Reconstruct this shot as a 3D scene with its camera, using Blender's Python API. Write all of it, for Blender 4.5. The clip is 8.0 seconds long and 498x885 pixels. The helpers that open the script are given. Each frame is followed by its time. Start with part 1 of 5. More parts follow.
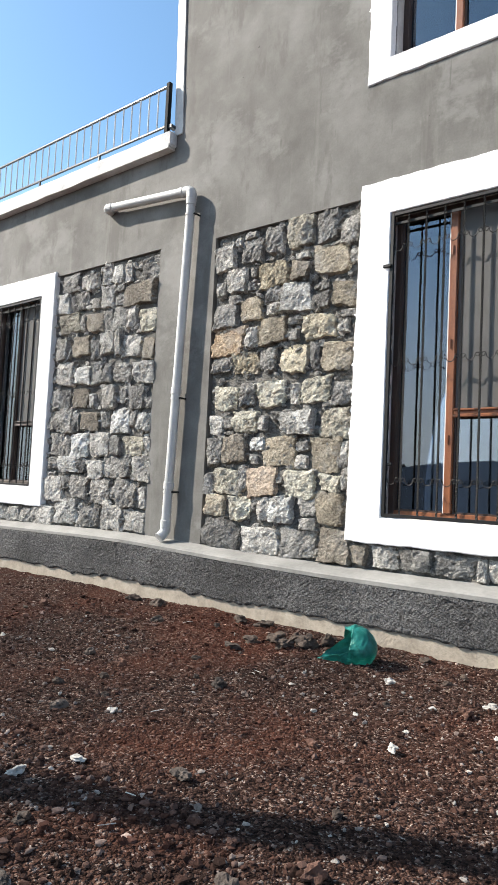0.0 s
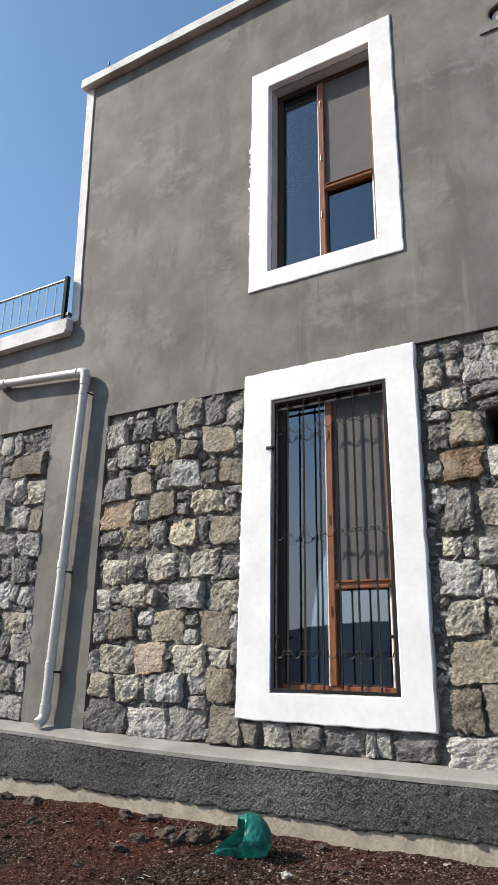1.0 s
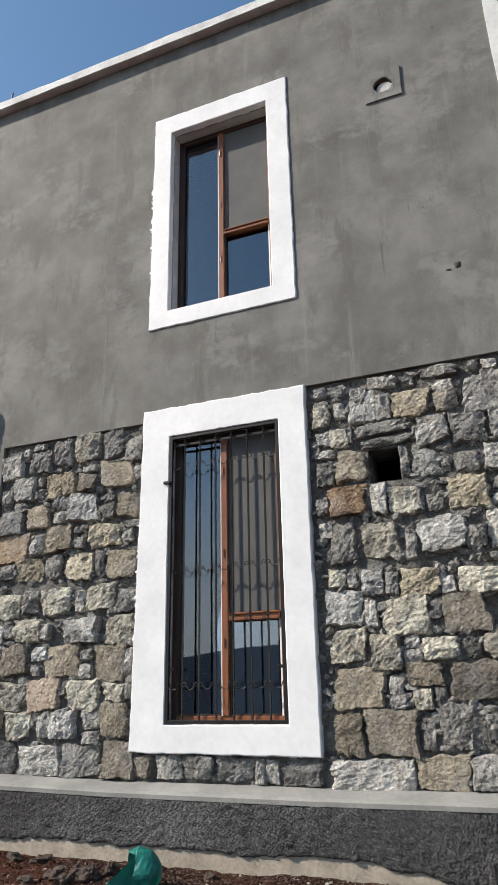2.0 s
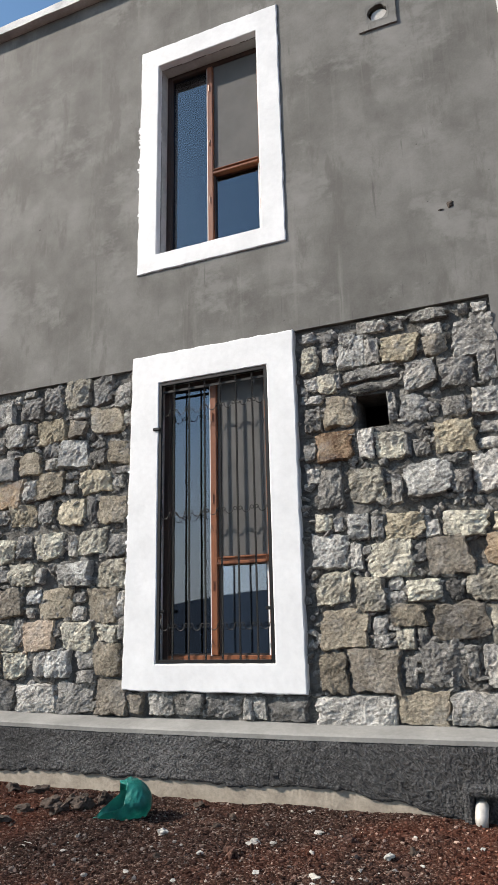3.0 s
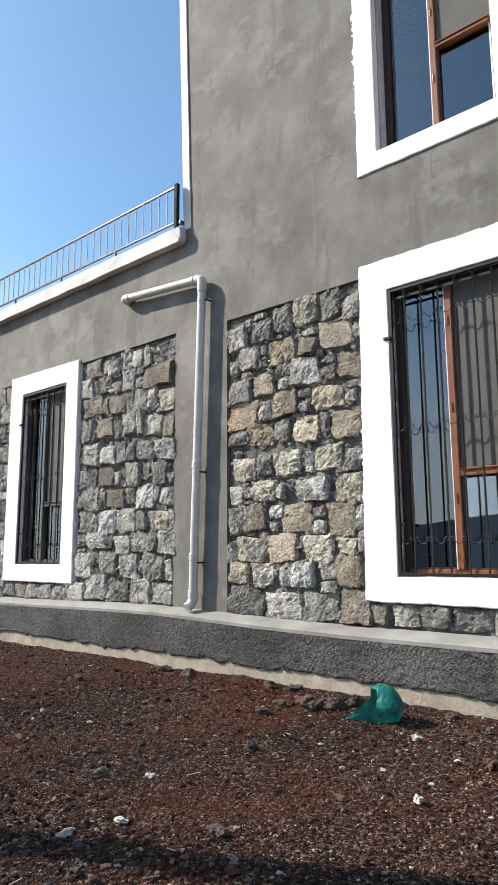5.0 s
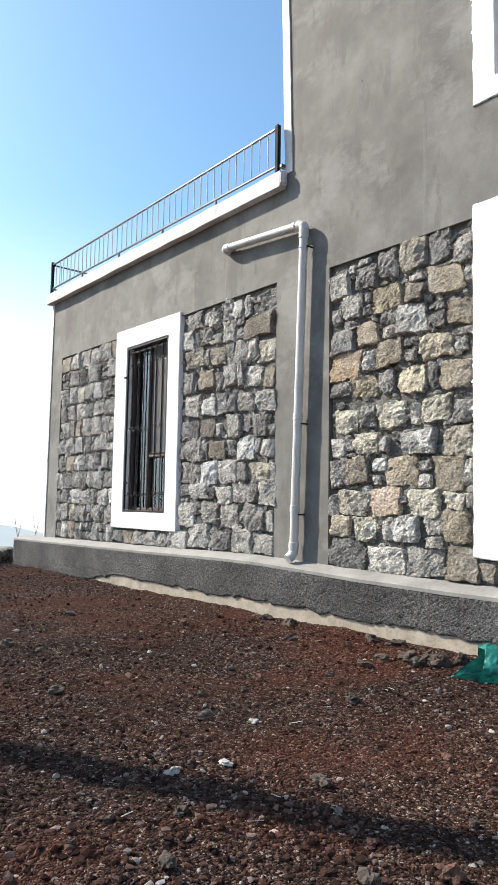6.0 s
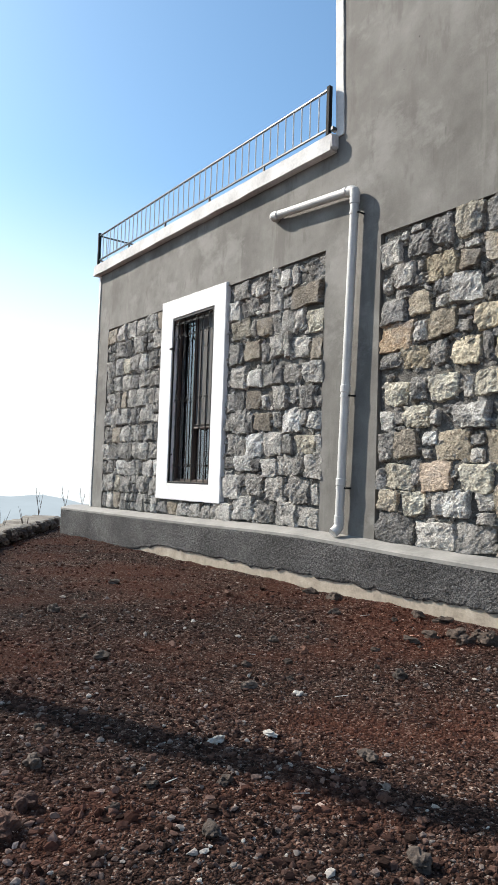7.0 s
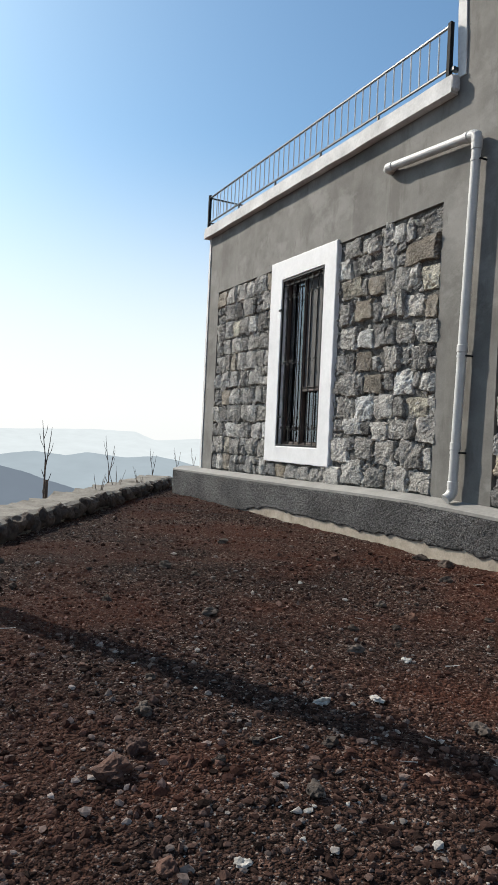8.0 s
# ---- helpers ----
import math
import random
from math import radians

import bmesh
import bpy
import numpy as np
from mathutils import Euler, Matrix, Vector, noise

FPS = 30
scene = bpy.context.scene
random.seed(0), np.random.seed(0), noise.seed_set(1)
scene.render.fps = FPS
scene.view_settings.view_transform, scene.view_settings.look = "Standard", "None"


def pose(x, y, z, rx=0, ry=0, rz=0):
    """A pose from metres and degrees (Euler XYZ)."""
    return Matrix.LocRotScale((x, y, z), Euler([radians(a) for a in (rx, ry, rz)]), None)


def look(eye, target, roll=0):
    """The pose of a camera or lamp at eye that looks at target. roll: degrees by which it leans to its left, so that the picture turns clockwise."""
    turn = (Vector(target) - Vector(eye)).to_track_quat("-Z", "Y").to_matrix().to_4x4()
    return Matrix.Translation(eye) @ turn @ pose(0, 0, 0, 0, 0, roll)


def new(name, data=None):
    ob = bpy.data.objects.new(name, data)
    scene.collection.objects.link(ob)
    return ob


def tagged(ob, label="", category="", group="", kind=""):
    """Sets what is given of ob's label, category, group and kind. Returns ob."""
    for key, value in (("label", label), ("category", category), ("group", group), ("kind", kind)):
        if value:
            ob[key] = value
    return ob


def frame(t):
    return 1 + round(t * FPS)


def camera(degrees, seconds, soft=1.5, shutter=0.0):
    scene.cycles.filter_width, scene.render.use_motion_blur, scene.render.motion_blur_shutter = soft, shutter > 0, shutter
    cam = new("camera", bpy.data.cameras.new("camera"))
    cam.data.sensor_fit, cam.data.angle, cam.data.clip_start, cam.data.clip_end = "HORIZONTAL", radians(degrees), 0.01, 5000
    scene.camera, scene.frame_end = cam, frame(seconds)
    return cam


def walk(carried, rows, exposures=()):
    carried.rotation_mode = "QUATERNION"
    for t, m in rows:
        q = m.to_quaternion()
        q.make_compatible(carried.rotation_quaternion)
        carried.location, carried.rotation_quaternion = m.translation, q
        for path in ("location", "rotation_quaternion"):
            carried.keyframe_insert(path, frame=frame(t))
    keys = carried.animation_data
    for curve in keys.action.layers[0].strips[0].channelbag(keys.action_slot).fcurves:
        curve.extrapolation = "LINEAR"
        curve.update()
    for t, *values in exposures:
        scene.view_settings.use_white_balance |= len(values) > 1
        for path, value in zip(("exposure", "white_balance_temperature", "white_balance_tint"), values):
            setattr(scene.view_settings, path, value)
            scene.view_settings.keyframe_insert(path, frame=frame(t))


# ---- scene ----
cam = camera(40.1, 8.0)
PATH = [
    (0, (0.101, -3.961, 1.118), (-1.176, -2.427, 1.249), 2.8),
    (0.5, (0.096, -3.949, 1.141), (-1.073, -2.359, 1.464), 0.7),
    (1, (0.169, -4.135, 1.169), (-0.794, -2.49, 1.774), 0.9),
    (1.5, (0.252, -4.25, 1.197), (-0.53, -2.54, 1.877), -1.6),
    (1.7, (0.28, -4.279, 1.2), (-0.458, -2.55, 1.881), -1.8),
    (2.8, (0.369, -4.255, 1.201), (-0.292, -2.458, 1.779), -0.5),
    (3, (0.402, -4.231, 1.191), (-0.333, -2.446, 1.714), -1.3),
    (3.5, (0.416, -4.237, 1.195), (-0.498, -2.521, 1.667), -0.6),
    (4, (0.355, -4.193, 1.151), (-0.777, -2.602, 1.585), -0.6),
    (4.5, (0.315, -4.152, 1.13), (-0.934, -2.63, 1.485), -0.6),
    (5.8, (0.246, -4.111, 1.127), (-1.223, -2.774, 1.357), 0.6),
    (6, (0.227, -4.098, 1.128), (-1.301, -2.82, 1.309), 0.9),
    (6.5, (0.172, -4.069, 1.111), (-1.441, -2.895, 1.239), 1.4),
    (7, (0.154, -4.063, 1.099), (-1.456, -2.88, 1.206), 1.9),
    (7.5, (0.171, -4.069, 1.118), (-1.485, -2.952, 1.19), 2.2),
    (8, (0.113, -4.033, 1.087), (-1.664, -3.115, 1.076), 2.6),
]
walk(cam, [(t, look(eye, target, roll)) for t, eye, target, roll in PATH],
     [(0.0, 0.95, 6930, 13), (1.5, 0.38, 6930, 14), (3.0, 0.47, 6930, 14), (3.5, 0.47, 6930, 14), (4.5, 0.6, 6930, 13), (6.0, 0.9, 6930, 13), (6.5, 0.72, 6930, 13), (7.5, 0.66, 6930, 13), (8.0, 0.28, 6930, 12)])

# ---- world, sun ----
SUN = Vector((-1.95, -1.0, 1.7)).normalized()
world = bpy.data.worlds.new("sky")
scene.world = world
world.use_nodes = True
wn = world.node_tree.nodes
sky = wn.new("ShaderNodeTexSky")
sky.sky_type, sky.sun_disc = "NISHITA", False
sky.sun_elevation = math.asin(SUN.z)
sky.sun_rotation = math.atan2(SUN.x, SUN.y) % (2 * math.pi)
sky.altitude, sky.air_density, sky.dust_density, sky.ozone_density = 100, 1.0, 1.5, 1.1
cast = wn.new("ShaderNodeMix")
cast.data_type, cast.blend_type = "RGBA", "MULTIPLY"
cast.inputs[0].default_value, cast.inputs[7].default_value = 1.0, (0.7, 1.0, 1.12, 1)
world.node_tree.links.new(sky.outputs[0], cast.inputs[6])
# thin haze that whitens the sky towards the horizon, all the way round
coord, height, veil, mist = wn.new("ShaderNodeTexCoord"), wn.new("ShaderNodeSeparateXYZ"), wn.new("ShaderNodeValToRGB"), wn.new("ShaderNodeMix")
mist.data_type = "RGBA"
mist.inputs[7].default_value = (6.7, 7.15, 7.5, 1)
veil.color_ramp.interpolation = "EASE"
veil.color_ramp.elements[0].color, veil.color_ramp.elements[1].color = (0.92, 0.92, 0.92, 1), (0, 0, 0, 1)
veil.color_ramp.elements[0].position, veil.color_ramp.elements[1].position = 0.02, 0.42
world.node_tree.links.new(coord.outputs["Generated"], height.inputs[0])
world.node_tree.links.new(height.outputs[2], veil.inputs[0])
world.node_tree.links.new(veil.outputs[0], mist.inputs[0])
world.node_tree.links.new(cast.outputs[2], mist.inputs[6])
world.node_tree.links.new(mist.outputs[2], wn["Background"].inputs[0])
wn["Background"].inputs[1].default_value = 0.12
sun = bpy.data.lights.new("sun", "SUN")
sun.energy, sun.angle, sun.color = 5.0, radians(0.5), (1.0, 0.95, 0.87)
new("sun", sun).matrix_world = look(SUN * 30, (0, 0, 0))


# ---- materials ----
def tree(name):
    m = bpy.data.materials.new(name)
    m.use_nodes = True
    nt = m.node_tree
    return m, nt, nt.nodes["Principled BSDF"]


def noise_of(nt, vec, scale, detail=6.0, rough=0.6):
    n = nt.nodes.new("ShaderNodeTexNoise")
    n.inputs["Scale"].default_value, n.inputs["Detail"].default_value, n.inputs["Roughness"].default_value = scale, detail, rough
    nt.links.new(vec, n.inputs["Vector"])
    return n.outputs["Fac"]


def ramp_of(nt, fac, stops):
    r = nt.nodes.new("ShaderNodeValToRGB")
    el = r.color_ramp.elements
    while len(el) < len(stops):
        el.new(0.5)
    for e, (p, c) in zip(el, stops):
        e.position, e.color = p, (*c, 1)
    nt.links.new(fac, r.inputs[0])
    return r.outputs[0]


def blend(nt, kind, fac, a, b):
    x = nt.nodes.new("ShaderNodeMix")
    x.data_type, x.blend_type = "RGBA", kind
    for sock, val in ((x.inputs[0], fac), (x.inputs[6], a), (x.inputs[7], b)):
        if isinstance(val, bpy.types.NodeSocket):
            nt.links.new(val, sock)
        else:
            sock.default_value = val
    return x.outputs[2]


def maths(nt, op, a, b):
    x = nt.nodes.new("ShaderNodeMath")
    x.operation = op
    for sock, val in zip(x.inputs, (a, b)):
        if isinstance(val, bpy.types.NodeSocket):
            nt.links.new(val, sock)
        else:
            sock.default_value = val
    return x.outputs[0]


def bumped(nt, bsdf, height, strength, distance):
    b = nt.nodes.new("ShaderNodeBump")
    b.inputs["Strength"].default_value, b.inputs["Distance"].default_value = strength, distance
    nt.links.new(height, b.inputs["Height"])
    nt.links.new(b.outputs[0], bsdf.inputs["Normal"])


def place(nt):
    return nt.nodes.new("ShaderNodeNewGeometry").outputs["Position"]


def surface(name, dark, light, big=1.5, fine=40.0, rough=0.9, bump=0.4, dist=0.004, metal=0.0, spread=0.0, streak=None, gloss=0.5):
    """A two-scale mottled surface; spread varies it from object to object."""
    m, nt, bsdf = tree(name)
    p = place(nt)
    if streak:
        mp = nt.nodes.new("ShaderNodeMapping")
        mp.inputs["Scale"].default_value = streak
        nt.links.new(p, mp.inputs[0])
        p2 = mp.outputs[0]
    else:
        p2 = p
    a, b = noise_of(nt, p2, big, 5), noise_of(nt, p, fine, 4)
    f = maths(nt, "ADD", maths(nt, "MULTIPLY", a, 0.7), maths(nt, "MULTIPLY", b, 0.3))
    if spread:
        rnd = nt.nodes.new("ShaderNodeObjectInfo").outputs["Random"]
        f = maths(nt, "ADD", f, maths(nt, "MULTIPLY", maths(nt, "SUBTRACT", rnd, 0.5), spread))
    col = ramp_of(nt, f, [(0.32, dark), (0.68, light)])
    nt.links.new(col, bsdf.inputs["Base Color"])
    bsdf.inputs["Roughness"].default_value, bsdf.inputs["Metallic"].default_value, bsdf.inputs["Specular IOR Level"].default_value = rough, metal, gloss
    bumped(nt, bsdf, maths(nt, "ADD", b, maths(nt, "MULTIPLY", a, 0.5)), bump, dist)
    return m


def stone_mat(name, dark, mid, light):
    """Broken stone: mottled, pitted, with thin smears of dried cement across it."""
    m, nt, bsdf = tree(name)
    p = place(nt)
    rnd = nt.nodes.new("ShaderNodeObjectInfo").outputs["Random"]
    a, b, c, s = noise_of(nt, p, 7, 8, 0.65), noise_of(nt, p, 60, 8, 0.7), noise_of(nt, p, 24, 6, 0.7), noise_of(nt, p, 3.1, 7, 0.7)
    vor = nt.nodes.new("ShaderNodeTexVoronoi")
    vor.inputs["Scale"].default_value = 38
    nt.links.new(p, vor.inputs["Vector"])
    f = maths(nt, "ADD", maths(nt, "MULTIPLY", a, 0.55), maths(nt, "MULTIPLY", b, 0.45))
    f = maths(nt, "ADD", f, maths(nt, "MULTIPLY", maths(nt, "SUBTRACT", rnd, 0.5), 0.16))
    col = ramp_of(nt, f, [(0.36, dark), (0.5, mid), (0.62, light)])
    pits = ramp_of(nt, c, [(0.34, (0.2, 0.195, 0.19)), (0.43, (1, 1, 1))])
    col = blend(nt, "MULTIPLY", 0.6, col, pits)
    smear = ramp_of(nt, s, [(0.52, (0, 0, 0)), (0.66, (0.55, 0.55, 0.55))])
    col = blend(nt, "MIX", smear, col, (0.38, 0.375, 0.365, 1))
    nt.links.new(col, bsdf.inputs["Base Color"])
    bsdf.inputs["Roughness"].default_value, bsdf.inputs["Diffuse Roughness"].default_value, bsdf.inputs["Specular IOR Level"].default_value = 0.92, 0.25, 0.3
    h = maths(nt, "ADD", maths(nt, "MULTIPLY", c, 0.8), maths(nt, "ADD", maths(nt, "MULTIPLY", b, 0.9), maths(nt, "MULTIPLY", vor.outputs[0], 0.4)))
    bumped(nt, bsdf, h, 1.0, 0.03)
    return m


def plaster():
    """Trowelled cement: flat cloudy patches with trowel edges, pale smears and runs, hairline scratches, pinholes."""
    m, nt, bsdf = tree("grey_cement_plaster")
    p = place(nt)
    a, b, c = noise_of(nt, p, 0.8, 3, 0.5), noise_of(nt, p, 2.6, 8, 0.62), noise_of(nt, p, 70, 4)

    def stretched(scale, turn):
        w = nt.nodes.new("ShaderNodeMapping")
        w.inputs["Scale"].default_value, w.inputs["Rotation"].default_value = scale, (0, turn, 0)
        nt.links.new(p, w.inputs[0])
        return w.outputs[0]

    d = noise_of(nt, stretched((1.0, 1.0, 1.5), 0.6), 1.25, 9, 0.68)
    e = noise_of(nt, stretched((2.4, 1.0, 0.8), -0.35), 1.7, 9, 0.68)
    f = maths(nt, "ADD", maths(nt, "MULTIPLY", a, 0.4), maths(nt, "ADD", maths(nt, "MULTIPLY", b, 0.5), maths(nt, "MULTIPLY", c, 0.1)))
    col = ramp_of(nt, f, [(0.38, (0.09, 0.086, 0.078)), (0.5, (0.142, 0.138, 0.127)), (0.62, (0.205, 0.2, 0.187))])
    smear = ramp_of(nt, d, [(0.53, (0, 0, 0)), (0.6, (0.45, 0.45, 0.45)), (0.72, (0.8, 0.8, 0.8))])
    col = blend(nt, "MIX", smear, col, (0.24, 0.235, 0.222, 1))
    damp = ramp_of(nt, e, [(0.54, (0, 0, 0)), (0.62, (0.65, 0.65, 0.65))])
    col = blend(nt, "MIX", damp, col, (0.1, 0.095, 0.085, 1))
    drip = ramp_of(nt, noise_of(nt, stretched((9, 9, 0.5), 0), 1.0, 5, 0.6), [(0.6, (0, 0, 0)), (0.74, (0.3, 0.3, 0.3))])
    col = blend(nt, "MIX", drip, col, (0.27, 0.263, 0.245, 1))
    scratch = ramp_of(nt, noise_of(nt, stretched((26, 26, 2.2), 0.9), 1.0, 3, 0.5), [(0.68, (0, 0, 0)), (0.73, (0.5, 0.5, 0.5))])
    col = blend(nt, "MIX", scratch, col, (0.075, 0.072, 0.066, 1))
    spot = ramp_of(nt, noise_of(nt, p, 15, 2, 0.5), [(0.74, (1, 1, 1)), (0.78, (0.35, 0.34, 0.33))])
    nt.links.new(blend(nt, "MULTIPLY", 1.0, col, spot), bsdf.inputs["Base Color"])
    bsdf.inputs["Roughness"].default_value = 0.85
    bumped(nt, bsdf, maths(nt, "ADD", maths(nt, "MULTIPLY", b, 0.5), maths(nt, "ADD", maths(nt, "MULTIPLY", c, 0.12), maths(nt, "MULTIPLY", d, 0.6))), 0.3, 0.01)
    return m


PLASTER = plaster()
SLAB = surface("pale_concrete", (0.36, 0.36, 0.36), (0.7, 0.7, 0.69), 3.5, 40, 0.85, 0.5, 0.006)
WHITE = surface("white_paint", (0.64, 0.645, 0.65), (0.8, 0.805, 0.81), 2.5, 25, 0.6, 0.25, 0.005)
STRIP = surface("chalky_white_strip", (0.5, 0.5, 0.49), (0.72, 0.72, 0.7), 5.0, 30, 0.8, 0.5, 0.006)
MORTAR = surface("grey_mortar", (0.065, 0.062, 0.056), (0.23, 0.222, 0.205), 11.0, 60, 0.95, 1.0, 0.04)
LEDGE = surface("smooth_cement_ledge", (0.15, 0.148, 0.14), (0.27, 0.266, 0.25), 3.0, 40, 0.8, 0.3, 0.004)
BEIGE = surface("beige_footing_concrete", (0.2, 0.17, 0.135), (0.42, 0.37, 0.3), 7.0, 50, 0.95, 0.7, 0.008)
GRILLE = surface("black_iron_paint", (0.004, 0.004, 0.0042), (0.01, 0.01, 0.0105), 20, 90, 0.5, 0.2, 0.001, gloss=0.28)
# Pale blue puts the sun's glare on the balusters into their colour.
RAIL = surface("pale_glare_rail_paint", (0.42, 0.47, 0.5), (0.62, 0.66, 0.68), 10, 60, 0.4, 0.2, 0.001)
RAIL_DARK = surface("dark_blue_rail_paint", (0.012, 0.017, 0.022), (0.035, 0.045, 0.055), 10, 60, 0.38, 0.2, 0.001)
POST = surface("matt_black_post_paint", (0.006, 0.008, 0.01), (0.014, 0.018, 0.022), 10, 60, 0.7, 0.2, 0.001, gloss=0.08)
REVEAL = surface("pale_unpainted_reveal", (0.3, 0.297, 0.29), (0.5, 0.495, 0.485), 4, 40, 0.9, 0.4, 0.004)
PVC = surface("grey_white_pvc", (0.42, 0.42, 0.41), (0.56, 0.56, 0.545), 6, 50, 0.5, 0.1, 0.001)
PVC_WHITE = surface("white_pvc", (0.36, 0.34, 0.31), (0.6, 0.575, 0.53), 12, 60, 0.4, 0.1, 0.001)
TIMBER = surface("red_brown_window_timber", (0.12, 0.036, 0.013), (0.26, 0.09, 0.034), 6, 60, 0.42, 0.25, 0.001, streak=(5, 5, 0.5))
# Darker timber copy; on stiles and top rails it paints in the recess shade.
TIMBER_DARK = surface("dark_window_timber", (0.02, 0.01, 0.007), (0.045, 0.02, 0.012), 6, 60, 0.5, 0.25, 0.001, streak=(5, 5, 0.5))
CURTAIN = surface("pale_curtain_cloth", (0.25, 0.29, 0.35), (0.42, 0.46, 0.53), 9, 80, 0.9, 0.3, 0.002)
ROOM = surface("dim_room_paint", (0.1, 0.1, 0.1), (0.16, 0.155, 0.15), 1, 20, 0.9, 0.2, 0.003)
BARK = surface("grey_brown_bark", (0.07, 0.055, 0.045), (0.16, 0.13, 0.11), 25, 90, 0.9, 0.6, 0.003)
DARK_ROCK = surface("dark_rubble", (0.026, 0.019, 0.015), (0.1, 0.077, 0.062), 6, 40, 0.95, 1.0, 0.012, spread=0.25)
PALE_ROCK = surface("pale_limestone_chip", (0.26, 0.245, 0.22), (0.5, 0.48, 0.44), 20, 80, 0.9, 0.6, 0.004, spread=0.2)
RED_ROCK = surface("rusty_scoria", (0.04, 0.018, 0.013), (0.13, 0.062, 0.04), 14, 60, 0.95, 1.0, 0.008, spread=0.2)
CLOD = surface("dry_earth_clod", (0.025, 0.017, 0.013), (0.085, 0.06, 0.045), 14, 60, 0.95, 1.0, 0.008, spread=0.2)
STEEL = surface("weathered_pole_steel", (0.2, 0.2, 0.2), (0.32, 0.32, 0.31), 4, 40, 0.5, 0.2, 0.002, metal=0.6)
TONES = {
    "g": stone_mat("grey_rubble_stone", (0.123, 0.118, 0.109), (0.351, 0.336, 0.308), (0.714, 0.686, 0.635)),
    "w": stone_mat("light_grey_stone", (0.185, 0.180, 0.167), (0.470, 0.459, 0.428), (0.800, 0.800, 0.771)),
    "c": stone_mat("cream_stone", (0.175, 0.160, 0.130), (0.463, 0.428, 0.347), (0.800, 0.765, 0.636)),
    "y": stone_mat("yellow_cream_stone", (0.246, 0.208, 0.148), (0.540, 0.473, 0.350), (0.798, 0.716, 0.555)),
    "t": stone_mat("tan_stone", (0.159, 0.136, 0.104), (0.384, 0.333, 0.255), (0.610, 0.536, 0.420)),
    "o": stone_mat("ochre_stone", (0.161, 0.093, 0.056), (0.383, 0.274, 0.177), (0.617, 0.489, 0.350)),
    "p": stone_mat("peach_stone", (0.309, 0.235, 0.176), (0.514, 0.409, 0.311), (0.669, 0.544, 0.431)),
    "b": stone_mat("brown_grey_stone", (0.135, 0.117, 0.094), (0.284, 0.249, 0.202), (0.459, 0.410, 0.337)),
    "d": stone_mat("dark_grey_stone", (0.071, 0.068, 0.065), (0.180, 0.175, 0.165), (0.373, 0.364, 0.345)),
}


def roughcast():
    """Dark thrown render: gritty, pitted, the shade in its pits put into the colour."""
    m, nt, bsdf = tree("roughcast_render")
    p = place(nt)
    a, b, c = noise_of(nt, p, 1.4, 4), noise_of(nt, p, 85, 3, 0.6), noise_of(nt, p, 42, 3, 0.6)
    f = maths(nt, "ADD", maths(nt, "MULTIPLY", a, 0.4), maths(nt, "MULTIPLY", b, 0.6))
    nt.links.new(ramp_of(nt, f, [(0.38, (0.035, 0.035, 0.036)), (0.5, (0.08, 0.08, 0.082)), (0.62, (0.18, 0.18, 0.182))]), bsdf.inputs["Base Color"])
    bsdf.inputs["Roughness"].default_value = 0.95
    bumped(nt, bsdf, maths(nt, "ADD", b, maths(nt, "MULTIPLY", c, 1.2)), 1.0, 0.05)
    return m


def grains(nt, p, scale):
    v = nt.nodes.new("ShaderNodeTexVoronoi")
    v.inputs["Scale"].default_value = scale
    nt.links.new(p, v.inputs["Vector"])
    sep = nt.nodes.new("ShaderNodeSeparateColor")
    nt.links.new(v.outputs["Color"], sep.inputs[0])
    return v.outputs["Distance"], sep.outputs[0]


def soil():
    """Crushed scoria: single grains of two sizes, rusty and grey patches."""
    m, nt, bsdf = tree("red_brown_scoria_soil")
    p = place(nt)
    a, r, c = noise_of(nt, p, 0.7, 5), noise_of(nt, p, 0.8, 3), noise_of(nt, p, 12, 6, 0.7)
    d1, g1 = grains(nt, p, 70)
    d2, g2 = grains(nt, p, 150)
    g = maths(nt, "ADD", maths(nt, "MULTIPLY", g1, 0.55), maths(nt, "MULTIPLY", g2, 0.45))
    grain = ramp_of(nt, g, [(0.15, (0.0159, 0.0083, 0.0061)), (0.5, (0.0817, 0.0409, 0.0299)), (0.76, (0.1610, 0.0927, 0.0708)), (0.93, (0.4636, 0.3782, 0.3233))])
    patch = ramp_of(nt, maths(nt, "ADD", maths(nt, "MULTIPLY", a, 0.5), maths(nt, "MULTIPLY", c, 0.5)), [(0.38, (0.5, 0.52, 0.54)), (0.6, (1.3, 1.25, 1.2))])
    base = blend(nt, "MULTIPLY", 1.0, grain, patch)
    red = blend(nt, "MIX", ramp_of(nt, r, [(0.44, (0, 0, 0)), (0.6, (0.6, 0.6, 0.6))]), base, (0.135, 0.047, 0.027, 1))
    nt.links.new(red, bsdf.inputs["Base Color"])
    bsdf.inputs["Roughness"].default_value, bsdf.inputs["Specular IOR Level"].default_value, bsdf.inputs["Diffuse Roughness"].default_value = 0.95, 0.08, 1.0
    h = maths(nt, "SUBTRACT", maths(nt, "MULTIPLY", c, 2.5), maths(nt, "ADD", d1, maths(nt, "MULTIPLY", d2, 0.5)))
    bumped(nt, bsdf, h, 1.0, 0.028)
    return m


